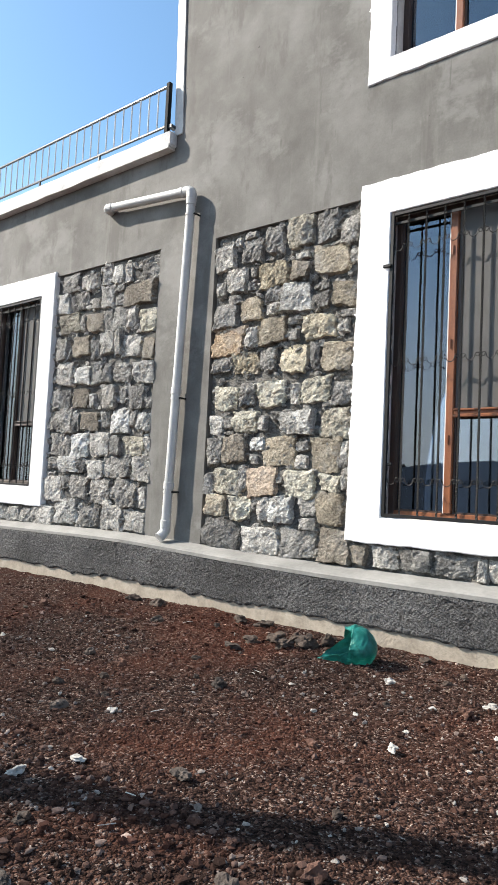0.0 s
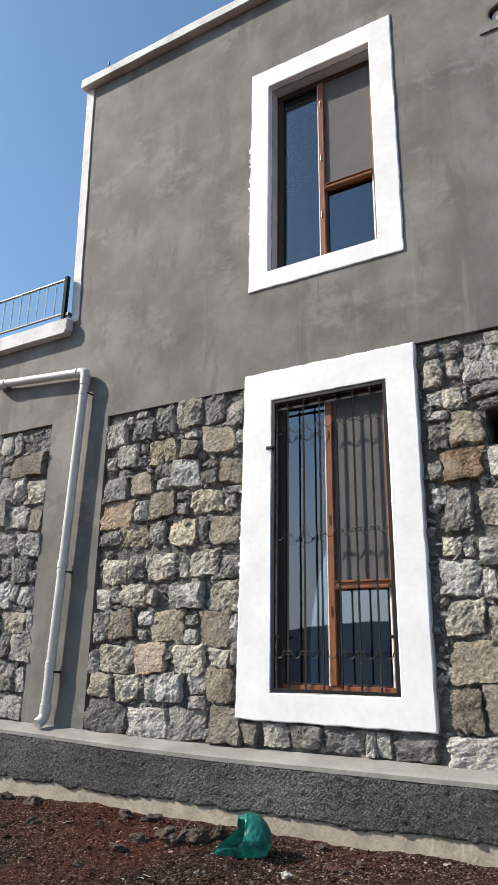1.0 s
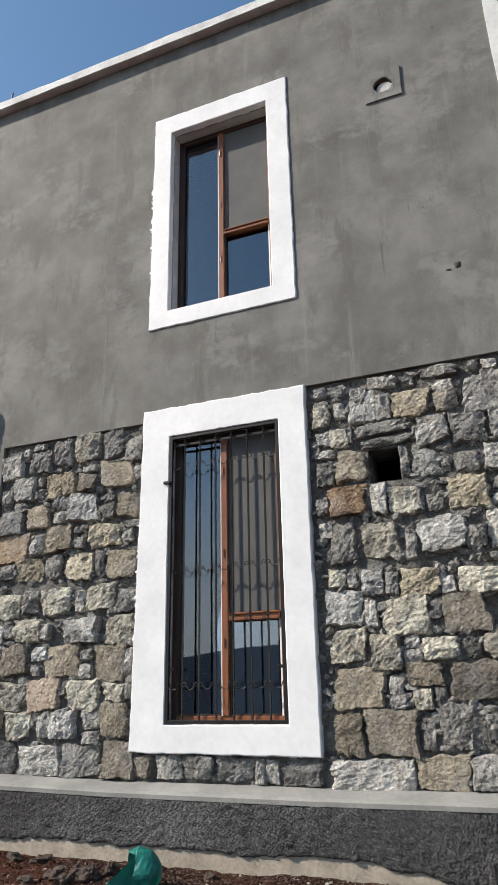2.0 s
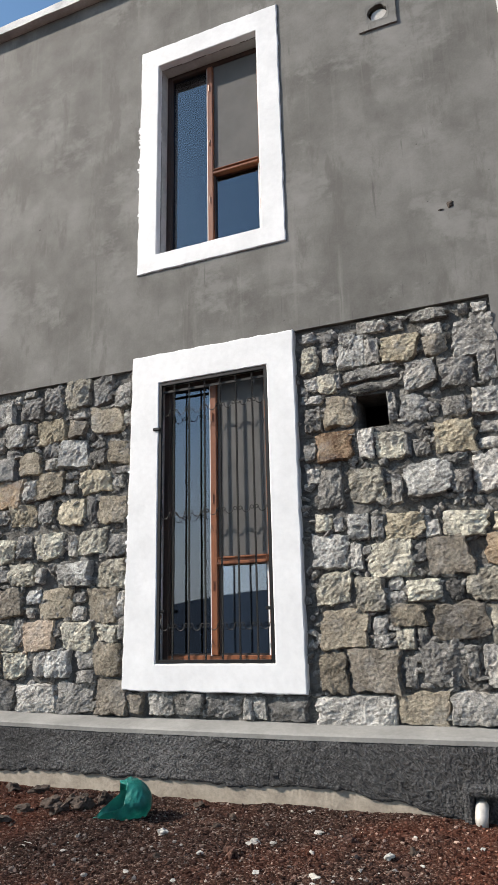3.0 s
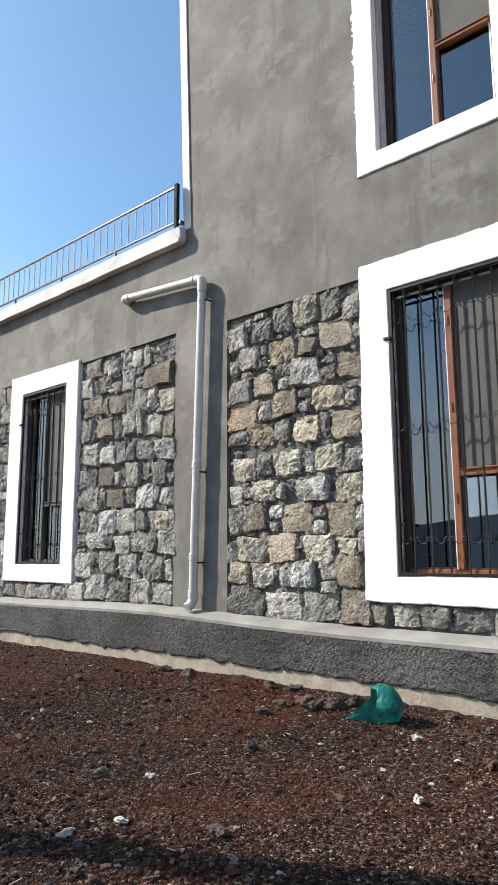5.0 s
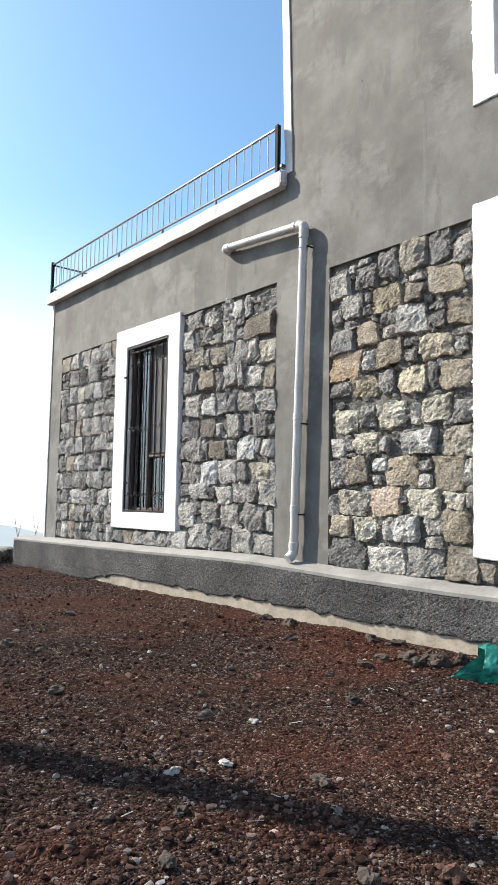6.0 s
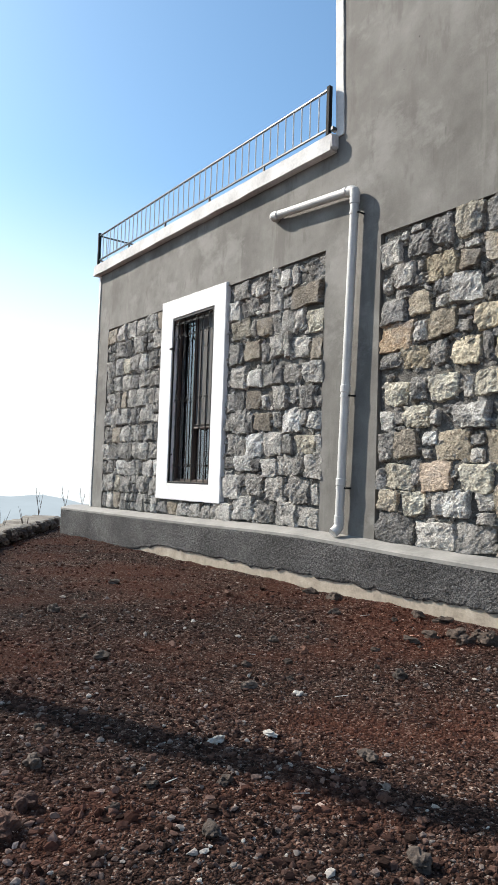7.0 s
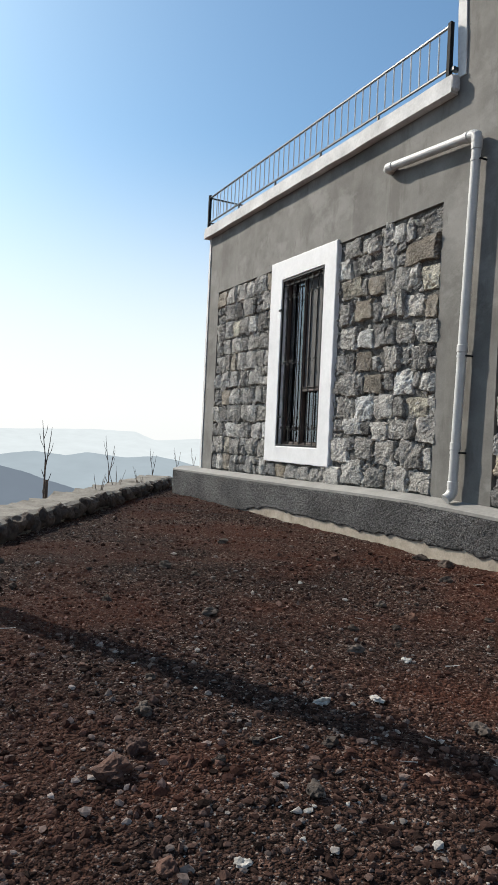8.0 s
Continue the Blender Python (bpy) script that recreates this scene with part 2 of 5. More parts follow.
def gravel():
    """Loose chips of scoria, rustier where the soil under them is."""
    m, nt, bsdf = tree("mixed_gravel")
    rnd = nt.nodes.new("ShaderNodeNewGeometry").outputs["Random Per Island"]
    col = ramp_of(nt, rnd, [(0.0, (0.0171, 0.0092, 0.0067)), (0.5, (0.0805, 0.0409, 0.0299)), (0.8, (0.1464, 0.0854, 0.0659)), (0.95, (0.2318, 0.1952, 0.1708)), (1.0, (0.5612, 0.5124, 0.4514))])
    p = place(nt)
    b = noise_of(nt, p, 90, 4)
    col = blend(nt, "MULTIPLY", 0.6, col, ramp_of(nt, b, [(0.3, (0.4, 0.4, 0.4)), (0.6, (1.2, 1.2, 1.2))]))
    rust = ramp_of(nt, noise_of(nt, p, 0.8, 3), [(0.44, (1, 1, 1)), (0.6, (1.25, 0.82, 0.68))])
    nt.links.new(blend(nt, "MULTIPLY", 1.0, col, rust), bsdf.inputs["Base Color"])
    bsdf.inputs["Roughness"].default_value, bsdf.inputs["Specular IOR Level"].default_value, bsdf.inputs["Diffuse Roughness"].default_value = 0.95, 0.1, 1.0
    bumped(nt, bsdf, b, 0.8, 0.005)
    return m


def glass():
    m, nt, bsdf = tree("window_glass")
    fr = nt.nodes.new("ShaderNodeFresnel")
    fr.inputs[0].default_value = 2.35
    tr, gl, mx = nt.nodes.new("ShaderNodeBsdfTransparent"), nt.nodes.new("ShaderNodeBsdfGlossy"), nt.nodes.new("ShaderNodeMixShader")
    tr.inputs[0].default_value = (0.8, 0.86, 0.9, 1)
    gl.inputs["Roughness"].default_value, gl.inputs[0].default_value = 0.012, (0.78, 0.88, 1.0, 1)
    nt.links.new(fr.outputs[0], mx.inputs[0])
    nt.links.new(tr.outputs[0], mx.inputs[1])
    nt.links.new(gl.outputs[0], mx.inputs[2])
    nt.links.new(mx.outputs[0], nt.nodes["Material Output"].inputs[0])
    return m


def screen_mat():
    m, nt, bsdf = tree("grey_insect_mesh")
    bsdf.inputs["Roughness"].default_value = 0.8
    n = noise_of(nt, place(nt), 5, 4)
    nt.links.new(ramp_of(nt, n, [(0.3, (0.09, 0.09, 0.09)), (0.7, (0.115, 0.114, 0.113))]), bsdf.inputs["Base Color"])
    tr, mx = nt.nodes.new("ShaderNodeBsdfTransparent"), nt.nodes.new("ShaderNodeMixShader")
    mx.inputs[0].default_value = 0.85
    nt.links.new(tr.outputs[0], mx.inputs[1])
    nt.links.new(bsdf.outputs[0], mx.inputs[2])
    nt.links.new(mx.outputs[0], nt.nodes["Material Output"].inputs[0])
    return m


def plastic_bag_mat():
    m, nt, bsdf = tree("teal_plastic_film")
    n = noise_of(nt, place(nt), 14, 5)
    nt.links.new(ramp_of(nt, n, [(0.3, (0.008, 0.16, 0.14)), (0.7, (0.03, 0.34, 0.29))]), bsdf.inputs["Base Color"])
    bsdf.inputs["Roughness"].default_value = 0.3
    bumped(nt, bsdf, noise_of(nt, place(nt), 38, 4), 0.6, 0.01)
    return m


# Emissive backdrop: air haze is put into the colour and no lamp shades it.
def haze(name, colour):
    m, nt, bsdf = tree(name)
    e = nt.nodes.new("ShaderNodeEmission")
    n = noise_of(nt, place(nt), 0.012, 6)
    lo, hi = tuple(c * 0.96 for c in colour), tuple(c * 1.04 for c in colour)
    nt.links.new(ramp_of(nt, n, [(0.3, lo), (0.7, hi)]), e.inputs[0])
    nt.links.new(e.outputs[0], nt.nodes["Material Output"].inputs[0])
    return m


ROUGHCAST, SOIL, GRAVEL, GLASS, SCREEN, BAG = roughcast(), soil(), gravel(), glass(), screen_mat(), plastic_bag_mat()


# ---- mesh helpers ----
def part(name, bm, material, parent=None, label="", smooth=False, at=None):
    me = bpy.data.meshes.new(name)
    bmesh.ops.recalc_face_normals(bm, faces=bm.faces)
    bm.to_mesh(me)
    bm.free()
    me.materials.append(material)
    if smooth:
        me.polygons.foreach_set("use_smooth", [True] * len(me.polygons))
    ob = new(name, me)
    if parent:
        ob.parent = parent
        if at is None:
            ob.matrix_parent_inverse = parent.matrix_basis.inverted()
    if at is not None:
        ob.location = at
    if label:
        tagged(ob, label)
    return ob


def empty(name, at=(0, 0, 0)):
    ob = new(name)
    ob.location = at
    ob.matrix_basis = Matrix.Translation(at)
    return ob


def block(bm, a, b, bevel=0.0):
    r = bmesh.ops.create_cube(bm, size=1, matrix=Matrix.Translation([(p + q) / 2 for p, q in zip(a, b)]) @ Matrix.Diagonal([abs(q - p) for p, q in zip(a, b)] + [1]))
    if bevel:
        es = list({e for v in r["verts"] for e in v.link_edges})
        bmesh.ops.bevel(bm, geom=es, offset=bevel, segments=1, affect="EDGES")
    return bm


def box(a, b, bevel=0.0):
    return block(bmesh.new(), a, b, bevel)


def tube(bm, pts, radii, sides=8, caps=True):
    """A tube along points, with one radius or one for each point."""
    pts = [Vector(p) for p in pts]
    radii = radii if isinstance(radii, (list, tuple)) else [radii] * len(pts)
    rings, up = [], None
    for i, p in enumerate(pts):
        d = (pts[min(i + 1, len(pts) - 1)] - pts[max(i - 1, 0)]).normalized()
        if up is None:
            up = d.orthogonal().normalized()
        up = (up - d * up.dot(d)).normalized()
        side = d.cross(up)
        rings.append([bm.verts.new(p + radii[i] * (math.cos(a) * up + math.sin(a) * side)) for a in [2 * math.pi * k / sides for k in range(sides)]])
    for r, s in zip(rings, rings[1:]):
        for k in range(sides):
            bm.faces.new((r[k], r[(k + 1) % sides], s[(k + 1) % sides], s[k]))
    if caps:
        bm.faces.new(rings[0][::-1])
        bm.faces.new(rings[-1])
    return bm


def cells(bm, x0, x1, z0, z1, y0, y1, holes):
    """A wall between y0 and y1 with rectangular openings (x0, x1, z0, z1) through it."""
    xs = sorted({x0, x1, *[h for o in holes for h in o[:2] if x0 < h < x1]})
    zs = sorted({z0, z1, *[h for o in holes for h in o[2:] if z0 < h < z1]})
    solid = lambda i, j: 0 <= i < len(xs) - 1 and 0 <= j < len(zs) - 1 and not any(
        o[0] < (xs[i] + xs[i + 1]) / 2 < o[1] and o[2] < (zs[j] + zs[j + 1]) / 2 < o[3] for o in holes)
    vs = {}

    def v(x, y, z):
        if (x, y, z) not in vs:
            vs[(x, y, z)] = bm.verts.new((x, y, z))
        return vs[(x, y, z)]

    for i in range(len(xs) - 1):
        for j in range(len(zs) - 1):
            if not solid(i, j):
                continue
            a, b, c, d = xs[i], xs[i + 1], zs[j], zs[j + 1]
            bm.faces.new((v(a, y0, c), v(b, y0, c), v(b, y0, d), v(a, y0, d)))
            bm.faces.new((v(a, y1, d), v(b, y1, d), v(b, y1, c), v(a, y1, c)))
            for di, dj, q in ((-1, 0, (a, c, a, d)), (1, 0, (b, d, b, c)), (0, -1, (b, c, a, c)), (0, 1, (a, d, b, d))):
                if not solid(i + di, j + dj):
                    bm.faces.new((v(q[0], y0, q[1]), v(q[2], y0, q[3]), v(q[2], y1, q[3]), v(q[0], y1, q[1])))
    return bm


def wobbly(bm, amount, scale, axes=(1, 1, 1), seed=0):
    for vert in bm.verts:
        n = noise.noise_vector(vert.co * scale + Vector((seed * 7.3, seed * 3.1, 0)))
        vert.co += Vector((n.x * axes[0], n.y * axes[1], n.z * axes[2])) * amount
    return bm


def rock(w, d, h, seed, subdiv=2, rough=0.3):
    bm = bmesh.new()
    bmesh.ops.create_icosphere(bm, subdivisions=subdiv, radius=0.5)
    for vert in bm.verts:
        c = vert.co.copy()
        f = 1 + rough * noise.noise(c * 2.2 + Vector((seed * 5.7, 0, seed))) + 0.5 * rough * noise.noise(c * 6 + Vector((0, seed * 3.3, 1)))
        vert.co = Vector((c.x * w, c.y * d, c.z * h)) * f
    return bm


def ground_z(x, y):
    """Height of the yard, and of the slope that falls away past the low wall."""
    n = noise.noise
    z = 0.185 + 0.02 * n(Vector((x * 0.5, y * 0.5, 2))) + 0.014 * n(Vector((x * 2.3, y * 2.3, 5)))
    if -13 < x < 5 and -7 < y < 0.3:
        z += 0.011 * n(Vector((x * 7, y * 7, 1))) + 0.008 * n(Vector((x * 17, y * 17, 3))) + 0.006 * abs(n(Vector((x * 34, y * 34, 3)))) + 0.004 * n(Vector((x * 60, y * 60, 9)))
        z += 0.03 * math.exp(-((y + 0.35) / 0.25) ** 2) * max(0, n(Vector((x * 1.1, 0, 8))) + 0.25)
    out = max((-(x + 5.44) * 0.53 - (y + 3.29) * 0.845) - 0.5, -x - 11.5 if y > -0.8 else -99, 0)
    far = max(0.0, -y - 14)
    return z - 170 * (1 - math.exp(-out * 0.006)) - 0.18 * min(out, 6) - 30 * (1 - math.exp(-far * 0.004))


# ---- ground, hills ----
def graded(a, b, step, lo, hi):
    core = list(np.arange(a, b + 1e-6, step))
    left, right, s = [], [], step
    x = a
    while x > lo:
        s *= 1.35
        x -= s
        left.append(x)
    x, s = b, step
    while x < hi:
        s *= 1.35
        x += s
        right.append(x)
    return left[::-1] + core + right


def build_ground():
    xs = [x for x in graded(-11.0, 1.2, 0.022, -4000, 4000) if not -11 <= x < -4.6] + list(np.arange(-11, -4.6, 0.055))
    xs, ys = sorted(xs), graded(-4.0, 0.0, 0.022, -4000, 4000)
    verts = [(x, y, ground_z(x, y)) for y in ys for x in xs]
    w = len(xs)
    faces = [(j * w + i, j * w + i + 1, (j + 1) * w + i + 1, (j + 1) * w + i) for j in range(len(ys) - 1) for i in range(w - 1)]
    me = bpy.data.meshes.new("ground")
    me.from_pydata(verts, [], faces)
    me.materials.append(SOIL)
    me.polygons.foreach_set("use_smooth", [True] * len(me.polygons))
    return tagged(new("ground", me), "red-brown scoria soil yard strewn with gravel", "ground", kind="structure")


def hills(name, radius, base, crest, a0, a1, seed, colour, label, freq=3.0):
    """A far ridge, from compass angle a0 to a1 (0 is +y, towards -x), with its front slope."""
    n, rows = 420, 7
    verts, faces = [], []
    for j in range(rows):
        f = j / (rows - 1)
        for i in range(n):
            a = radians(a0 + (a1 - a0) * i / (n - 1))
            h = crest(math.degrees(a)) + radius * (0.0008 * noise.noise(Vector((a * freq * 9, seed, 0))) + 0.0004 * noise.noise(Vector((a * freq * 40, seed, 4))))
            r = radius * (0.8 + 0.2 * f)
            z = base + (h - base) * f ** 0.8
            verts.append((-math.sin(a) * r, math.cos(a) * r - 4, z))
    faces = [(j * n + i, j * n + i + 1, (j + 1) * n + i + 1, (j + 1) * n + i) for j in range(rows - 1) for i in range(n - 1)]
    me = bpy.data.meshes.new(name)
    me.from_pydata(verts, [], faces)
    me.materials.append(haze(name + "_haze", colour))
    return tagged(new(name, me), label, "hills", kind="structure")


build_ground()
ridge = lambda radius, az, el: lambda a: 1.09 + radius * math.tan(radians(float(np.interp(a, az, el))))
# Ridge colours get paler with distance, as painted haze.
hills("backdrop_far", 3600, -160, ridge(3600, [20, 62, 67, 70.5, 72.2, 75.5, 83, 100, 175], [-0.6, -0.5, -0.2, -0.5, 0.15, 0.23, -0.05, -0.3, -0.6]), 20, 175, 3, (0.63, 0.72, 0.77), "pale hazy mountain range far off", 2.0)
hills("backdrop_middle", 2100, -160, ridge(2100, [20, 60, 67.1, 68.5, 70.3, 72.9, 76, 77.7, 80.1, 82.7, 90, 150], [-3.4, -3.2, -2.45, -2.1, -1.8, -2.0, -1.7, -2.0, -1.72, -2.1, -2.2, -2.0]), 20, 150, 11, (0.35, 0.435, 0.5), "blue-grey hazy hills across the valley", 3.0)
hills("backdrop_near", 900, -120, ridge(900, [60, 74, 77.4, 79.2, 80.9, 82.6, 88, 125], [-7.0, -5.6, -4.5, -4.0, -3.4, -3.0, -2.0, -1.6]), 60, 125, 23, (0.16, 0.205, 0.26), "hillside beyond the yard in dark blue painted haze", 4.0)
hills("backdrop_south", 1400, -120, lambda a: 38 + 38 * math.sin(radians(a * 7 + 40)), 125, 330, 31, (0.07, 0.092, 0.125), "dark hills behind the yard, blue haze painted into their glow", 5.0)

# ---- house: walls ----
LOW = (-2.05, -1.185, 0.965, 2.975)
UP = (-2.1, -1.197, 4.08, 5.905)
WING = (-6.965, -6.065, 1.015, 2.99)
HOLE = (-0.575, -0.37, 2.44, 2.66)
VENT = (-0.285, -0.14, 5.585, 5.73)

bm = cells(bmesh.new(), -4.2, 0.72, 0.4, 6.925, 0.0, 0.045, [(-3.65, -2.0, 0.3, 3.13), (-2.01, 0.325, 0.3, 3.2), (-2.14, -1.15, 4.03, 5.95), VENT])
wall_main = tagged(part("wall_main", bm, PLASTER), "mottled grey cement plaster wall of the two-storey house", "wall", kind="structure")
bm = cells(bmesh.new(), -9.2, -4.2, 0.4, 4.02, 0.0, 0.045, [(-8.85, -4.31, 0.3, 3.165)])
wall_wing = tagged(part("wall_wing", bm, PLASTER), "grey cement plaster wall of the single-storey wing", "wall", kind="structure")
bm = cells(bmesh.new(), -4.2, 0.72, 0.3, 6.925, 0.045, 0.3, [LOW, UP, HOLE, VENT])
tagged(part("wall_core_main", bm, MORTAR), "rough grey mortar bed behind the rubble stones", "wall", kind="structure")
bm = cells(bmesh.new(), -9.2, -4.2, 0.3, 4.02, 0.045, 0.3, [WING])
tagged(part("wall_core_wing", bm, MORTAR), "rough grey mortar bed behind the rubble stones", "wall", kind="structure")
for nm, a, b in (("wall_west_wing", (-9.2, 0.3, 0.1), (-8.95, 6.0, 4.0)), ("wall_west_main", (-4.2, 0.3, 0.1), (-3.95, 6.0, 6.925)),
                 ("wall_east", (0.47, 0.3, 0.1), (0.72, 6.0, 6.925)), ("wall_north", (-9.2, 6.0, 0.1), (0.72, 6.25, 4.0)), ("wall_north_upper", (-4.2, 6.0, 4.0), (0.72, 6.25, 6.925))):
    tagged(part(nm, box(a, b), PLASTER), "plain grey plaster house wall", "wall", kind="structure")
for nm, a, b in (("floor_ground", (-8.95, 0.3, 0.3), (0.47, 6.0, 0.45)), ("floor_upper", (-3.95, 0.3, 3.45), (0.47, 6.0, 3.6)), ("partition_lower", (-3.0, 2.4, 0.45), (0.47, 2.5, 3.45)),
                 ("partition_upper", (-3.95, 2.4, 3.6), (0.47, 2.5, 6.84)), ("partition_wing", (-8.95, 2.4, 0.45), (-3.95, 2.5, 4.0))):
    tagged(part(nm, box(a, b), ROOM), "dim grey room surface inside the house", "wall", kind="structure")


def long_slab(name, x0, x1, y0, y1, z0, z1, label, amount=0.008):
    """A cast slab with a slightly uneven front edge."""
    bm = bmesh.new()
    n = 60
    rows = [[bm.verts.new((x0 + (x1 - x0) * i / n, y, z)) for i in range(n + 1)] for y, z in ((y0, z0), (y0 + 0.012, z1), (y1, z1), (y1, z0))]
    for k in range(4):
        r, s = rows[k], rows[(k + 1) % 4]
        for i in range(n):
            bm.faces.new((r[i], r[i + 1], s[i + 1], s[i]))
    bm.faces.new([r[0] for r in rows])
    bm.faces.new([r[-1] for r in rows][::-1])
    for i in range(n + 1):
        for k in (0, 1):
            v = rows[k][i]
            v.co.y += amount * noise.noise(Vector((v.co.x * 2.2, k, 3)))
            v.co.z += amount * noise.noise(Vector((v.co.x * 3.1, k, 7)))
    return tagged(part(name, bm, SLAB), label, "slab", kind="structure")


long_slab("roof_cornice", -4.34, 0.84, -0.085, 6.3, 6.92, 7.03, "pale concrete roof slab with an uneven overhanging edge")
long_slab("terrace_slab", -9.3, -4.2, -0.085, 6.3, 4.02, 4.172, "pale concrete terrace slab over the wing")
# the slab's rounded stub end past the house corner
bm = box((-4.2, -0.085, 4.03), (-4.17, -0.002, 4.165), 0.02)
tagged(part("trim_slab_end", bm, SLAB), "rounded concrete end of the terrace slab", "slab", kind="structure")
bm = tube(bmesh.new(), [(-4.05, 0.0, 6.98), (-4.055, 0.0, 7.1), (-4.045, 0.0, 7.2)], 0.008, 6)
tagged(part("rebar", bm, GRILLE), "bare steel reinforcing rod standing up from the roof slab", "rod")


def corner_strip(name, xb, xt, z0, z1, w, label):
    bm = bmesh.new()
    n = 40
    cols = []
    for i in range(n + 1):
        f = i / n
        z = z0 + (z1 - z0) * f
        x = xb + (xt - xb) * f
        j = 0.009 * noise.noise(Vector((z * 5, xb, 1)))
        cols.append([bm.verts.new(p) for p in ((x - w / 2 + j * 0.5, 0.05, z), (x - w / 2 + j * 0.5, -0.012, z), (x + w / 2 + j, -0.012, z), (x + w / 2 + j, 0.05, z))])
    for a, b in zip(cols, cols[1:]):
        for k in range(4):
            bm.faces.new((a[k], a[(k + 1) % 4], b[(k + 1) % 4], b[k]))
    bm.faces.new(cols[0])
    bm.faces.new(cols[-1][::-1])
    return tagged(part(name, bm, STRIP), label, "trim", kind="structure")


corner_strip("trim_corner_west", -4.155, -4.265, 4.152, 6.92, 0.095, "chalky white plaster strip down the house corner")
corner_strip("trim_corner_east", 0.685, 0.655, 3.4, 6.92, 0.11, "chalky white plaster strip down the house corner")
corner_strip("trim_corner_wing", -9.215, -9.2, 0.63, 4.0, 0.05, "thin chalky white strip down the wing's corner")


# ---- plinth ----
def ledge_z(x):
    return float(np.interp(x, [-10.2, -8.6, -6.3, -5.0, -4.4, -3.8, -3.2, -2.4, -1.0, 0.9], [0.615, 0.63, 0.65, 0.67, 0.672, 0.655, 0.635, 0.622, 0.62, 0.635]))


def foot_z(x):
    z = 0.285 + 0.035 * noise.noise(Vector((x * 1.7, 2, 0))) + 0.028 * noise.noise(Vector((x * 6, 2, 5))) + 0.018 * noise.noise(Vector((x * 17, 2, 5)))
    return z - 0.16 * max(0.0, min(1.0, (x + 0.7) / 0.9)) - 0.12 * max(0.0, min(1.0, (-x - 6.9) / 0.7))


def build_plinth():
    plinth = tagged(empty("plinth"), "low concrete plinth with dark roughcast face and pale cement ledge", "plinth", kind="structure")
    x0, x1 = -9.95, 1.4
    n = 620
    bm, bc, bf = bmesh.new(), bmesh.new(), bmesh.new()
    top, cast, foot = [], [], []
    for i in range(n + 1):
        x = x0 + (x1 - x0) * i / n
        z, f = ledge_z(x), foot_z(x)
        e = 0.006 * noise.noise(Vector((x * 4, 0, 0)))
        top.append([bm.verts.new(p) for p in ((x, 0.25, z + 0.002), (x, 0.0, z), (x, -0.135 + e, z - 0.034), (x, -0.158 + e, z - 0.047), (x, -0.158 + e, z - 0.072), (x, 0.25, z - 0.072))])
        col = []
        for k in range(25):
            g = k / 24
            zz = (z - 0.072) * (1 - g) + f * g
            d = 0.004 * noise.noise(Vector((x * 12, zz * 12, 1))) + 0.011 * noise.noise(Vector((x * 38, zz * 38, 6))) + 0.006 * noise.noise(Vector((x * 75, zz * 75, 2)))
            col.append(bc.verts.new((x, -0.152 - d - 0.006 * (0 < k < 24) + 0.014 * (k == 24), zz)))
        cast.append(col)
        foot.append([bf.verts.new(p) for p in ((x, -0.13, f + 0.02), (x, -0.142 + 0.004 * noise.noise(Vector((x * 9, 3, 3))), f + 0.02), (x, -0.15, 0.08), (x, -0.13, 0.08))])
    for a, b in zip(top, top[1:]):
        for k in range(6):
            bm.faces.new((a[k], a[(k + 1) % 6], b[(k + 1) % 6], b[k]))
    for a, b in zip(cast, cast[1:]):
        for k in range(24):
            bc.faces.new((a[k], a[k + 1], b[k + 1], b[k]))
    for a, b in zip(foot, foot[1:]):
        for k in range(4):
            bf.faces.new((a[k], a[(k + 1) % 4], b[(k + 1) % 4], b[k]))
    bm.faces.new(top[0]), bm.faces.new(top[-1][::-1])
    part("ledge", bm, LEDGE, plinth, "pale smooth cement ledge sloping outwards")
    part("roughcast_face", bc, ROUGHCAST, plinth, "dark grey stippled roughcast face", smooth=True)
    part("footing", bf, BEIGE, plinth, "beige raw concrete footing")
    part("core", box((x0 + 0.003, -0.138, 0.05), (x1, 0.25, 0.52)), ROUGHCAST, plinth)
    return plinth


build_plinth()


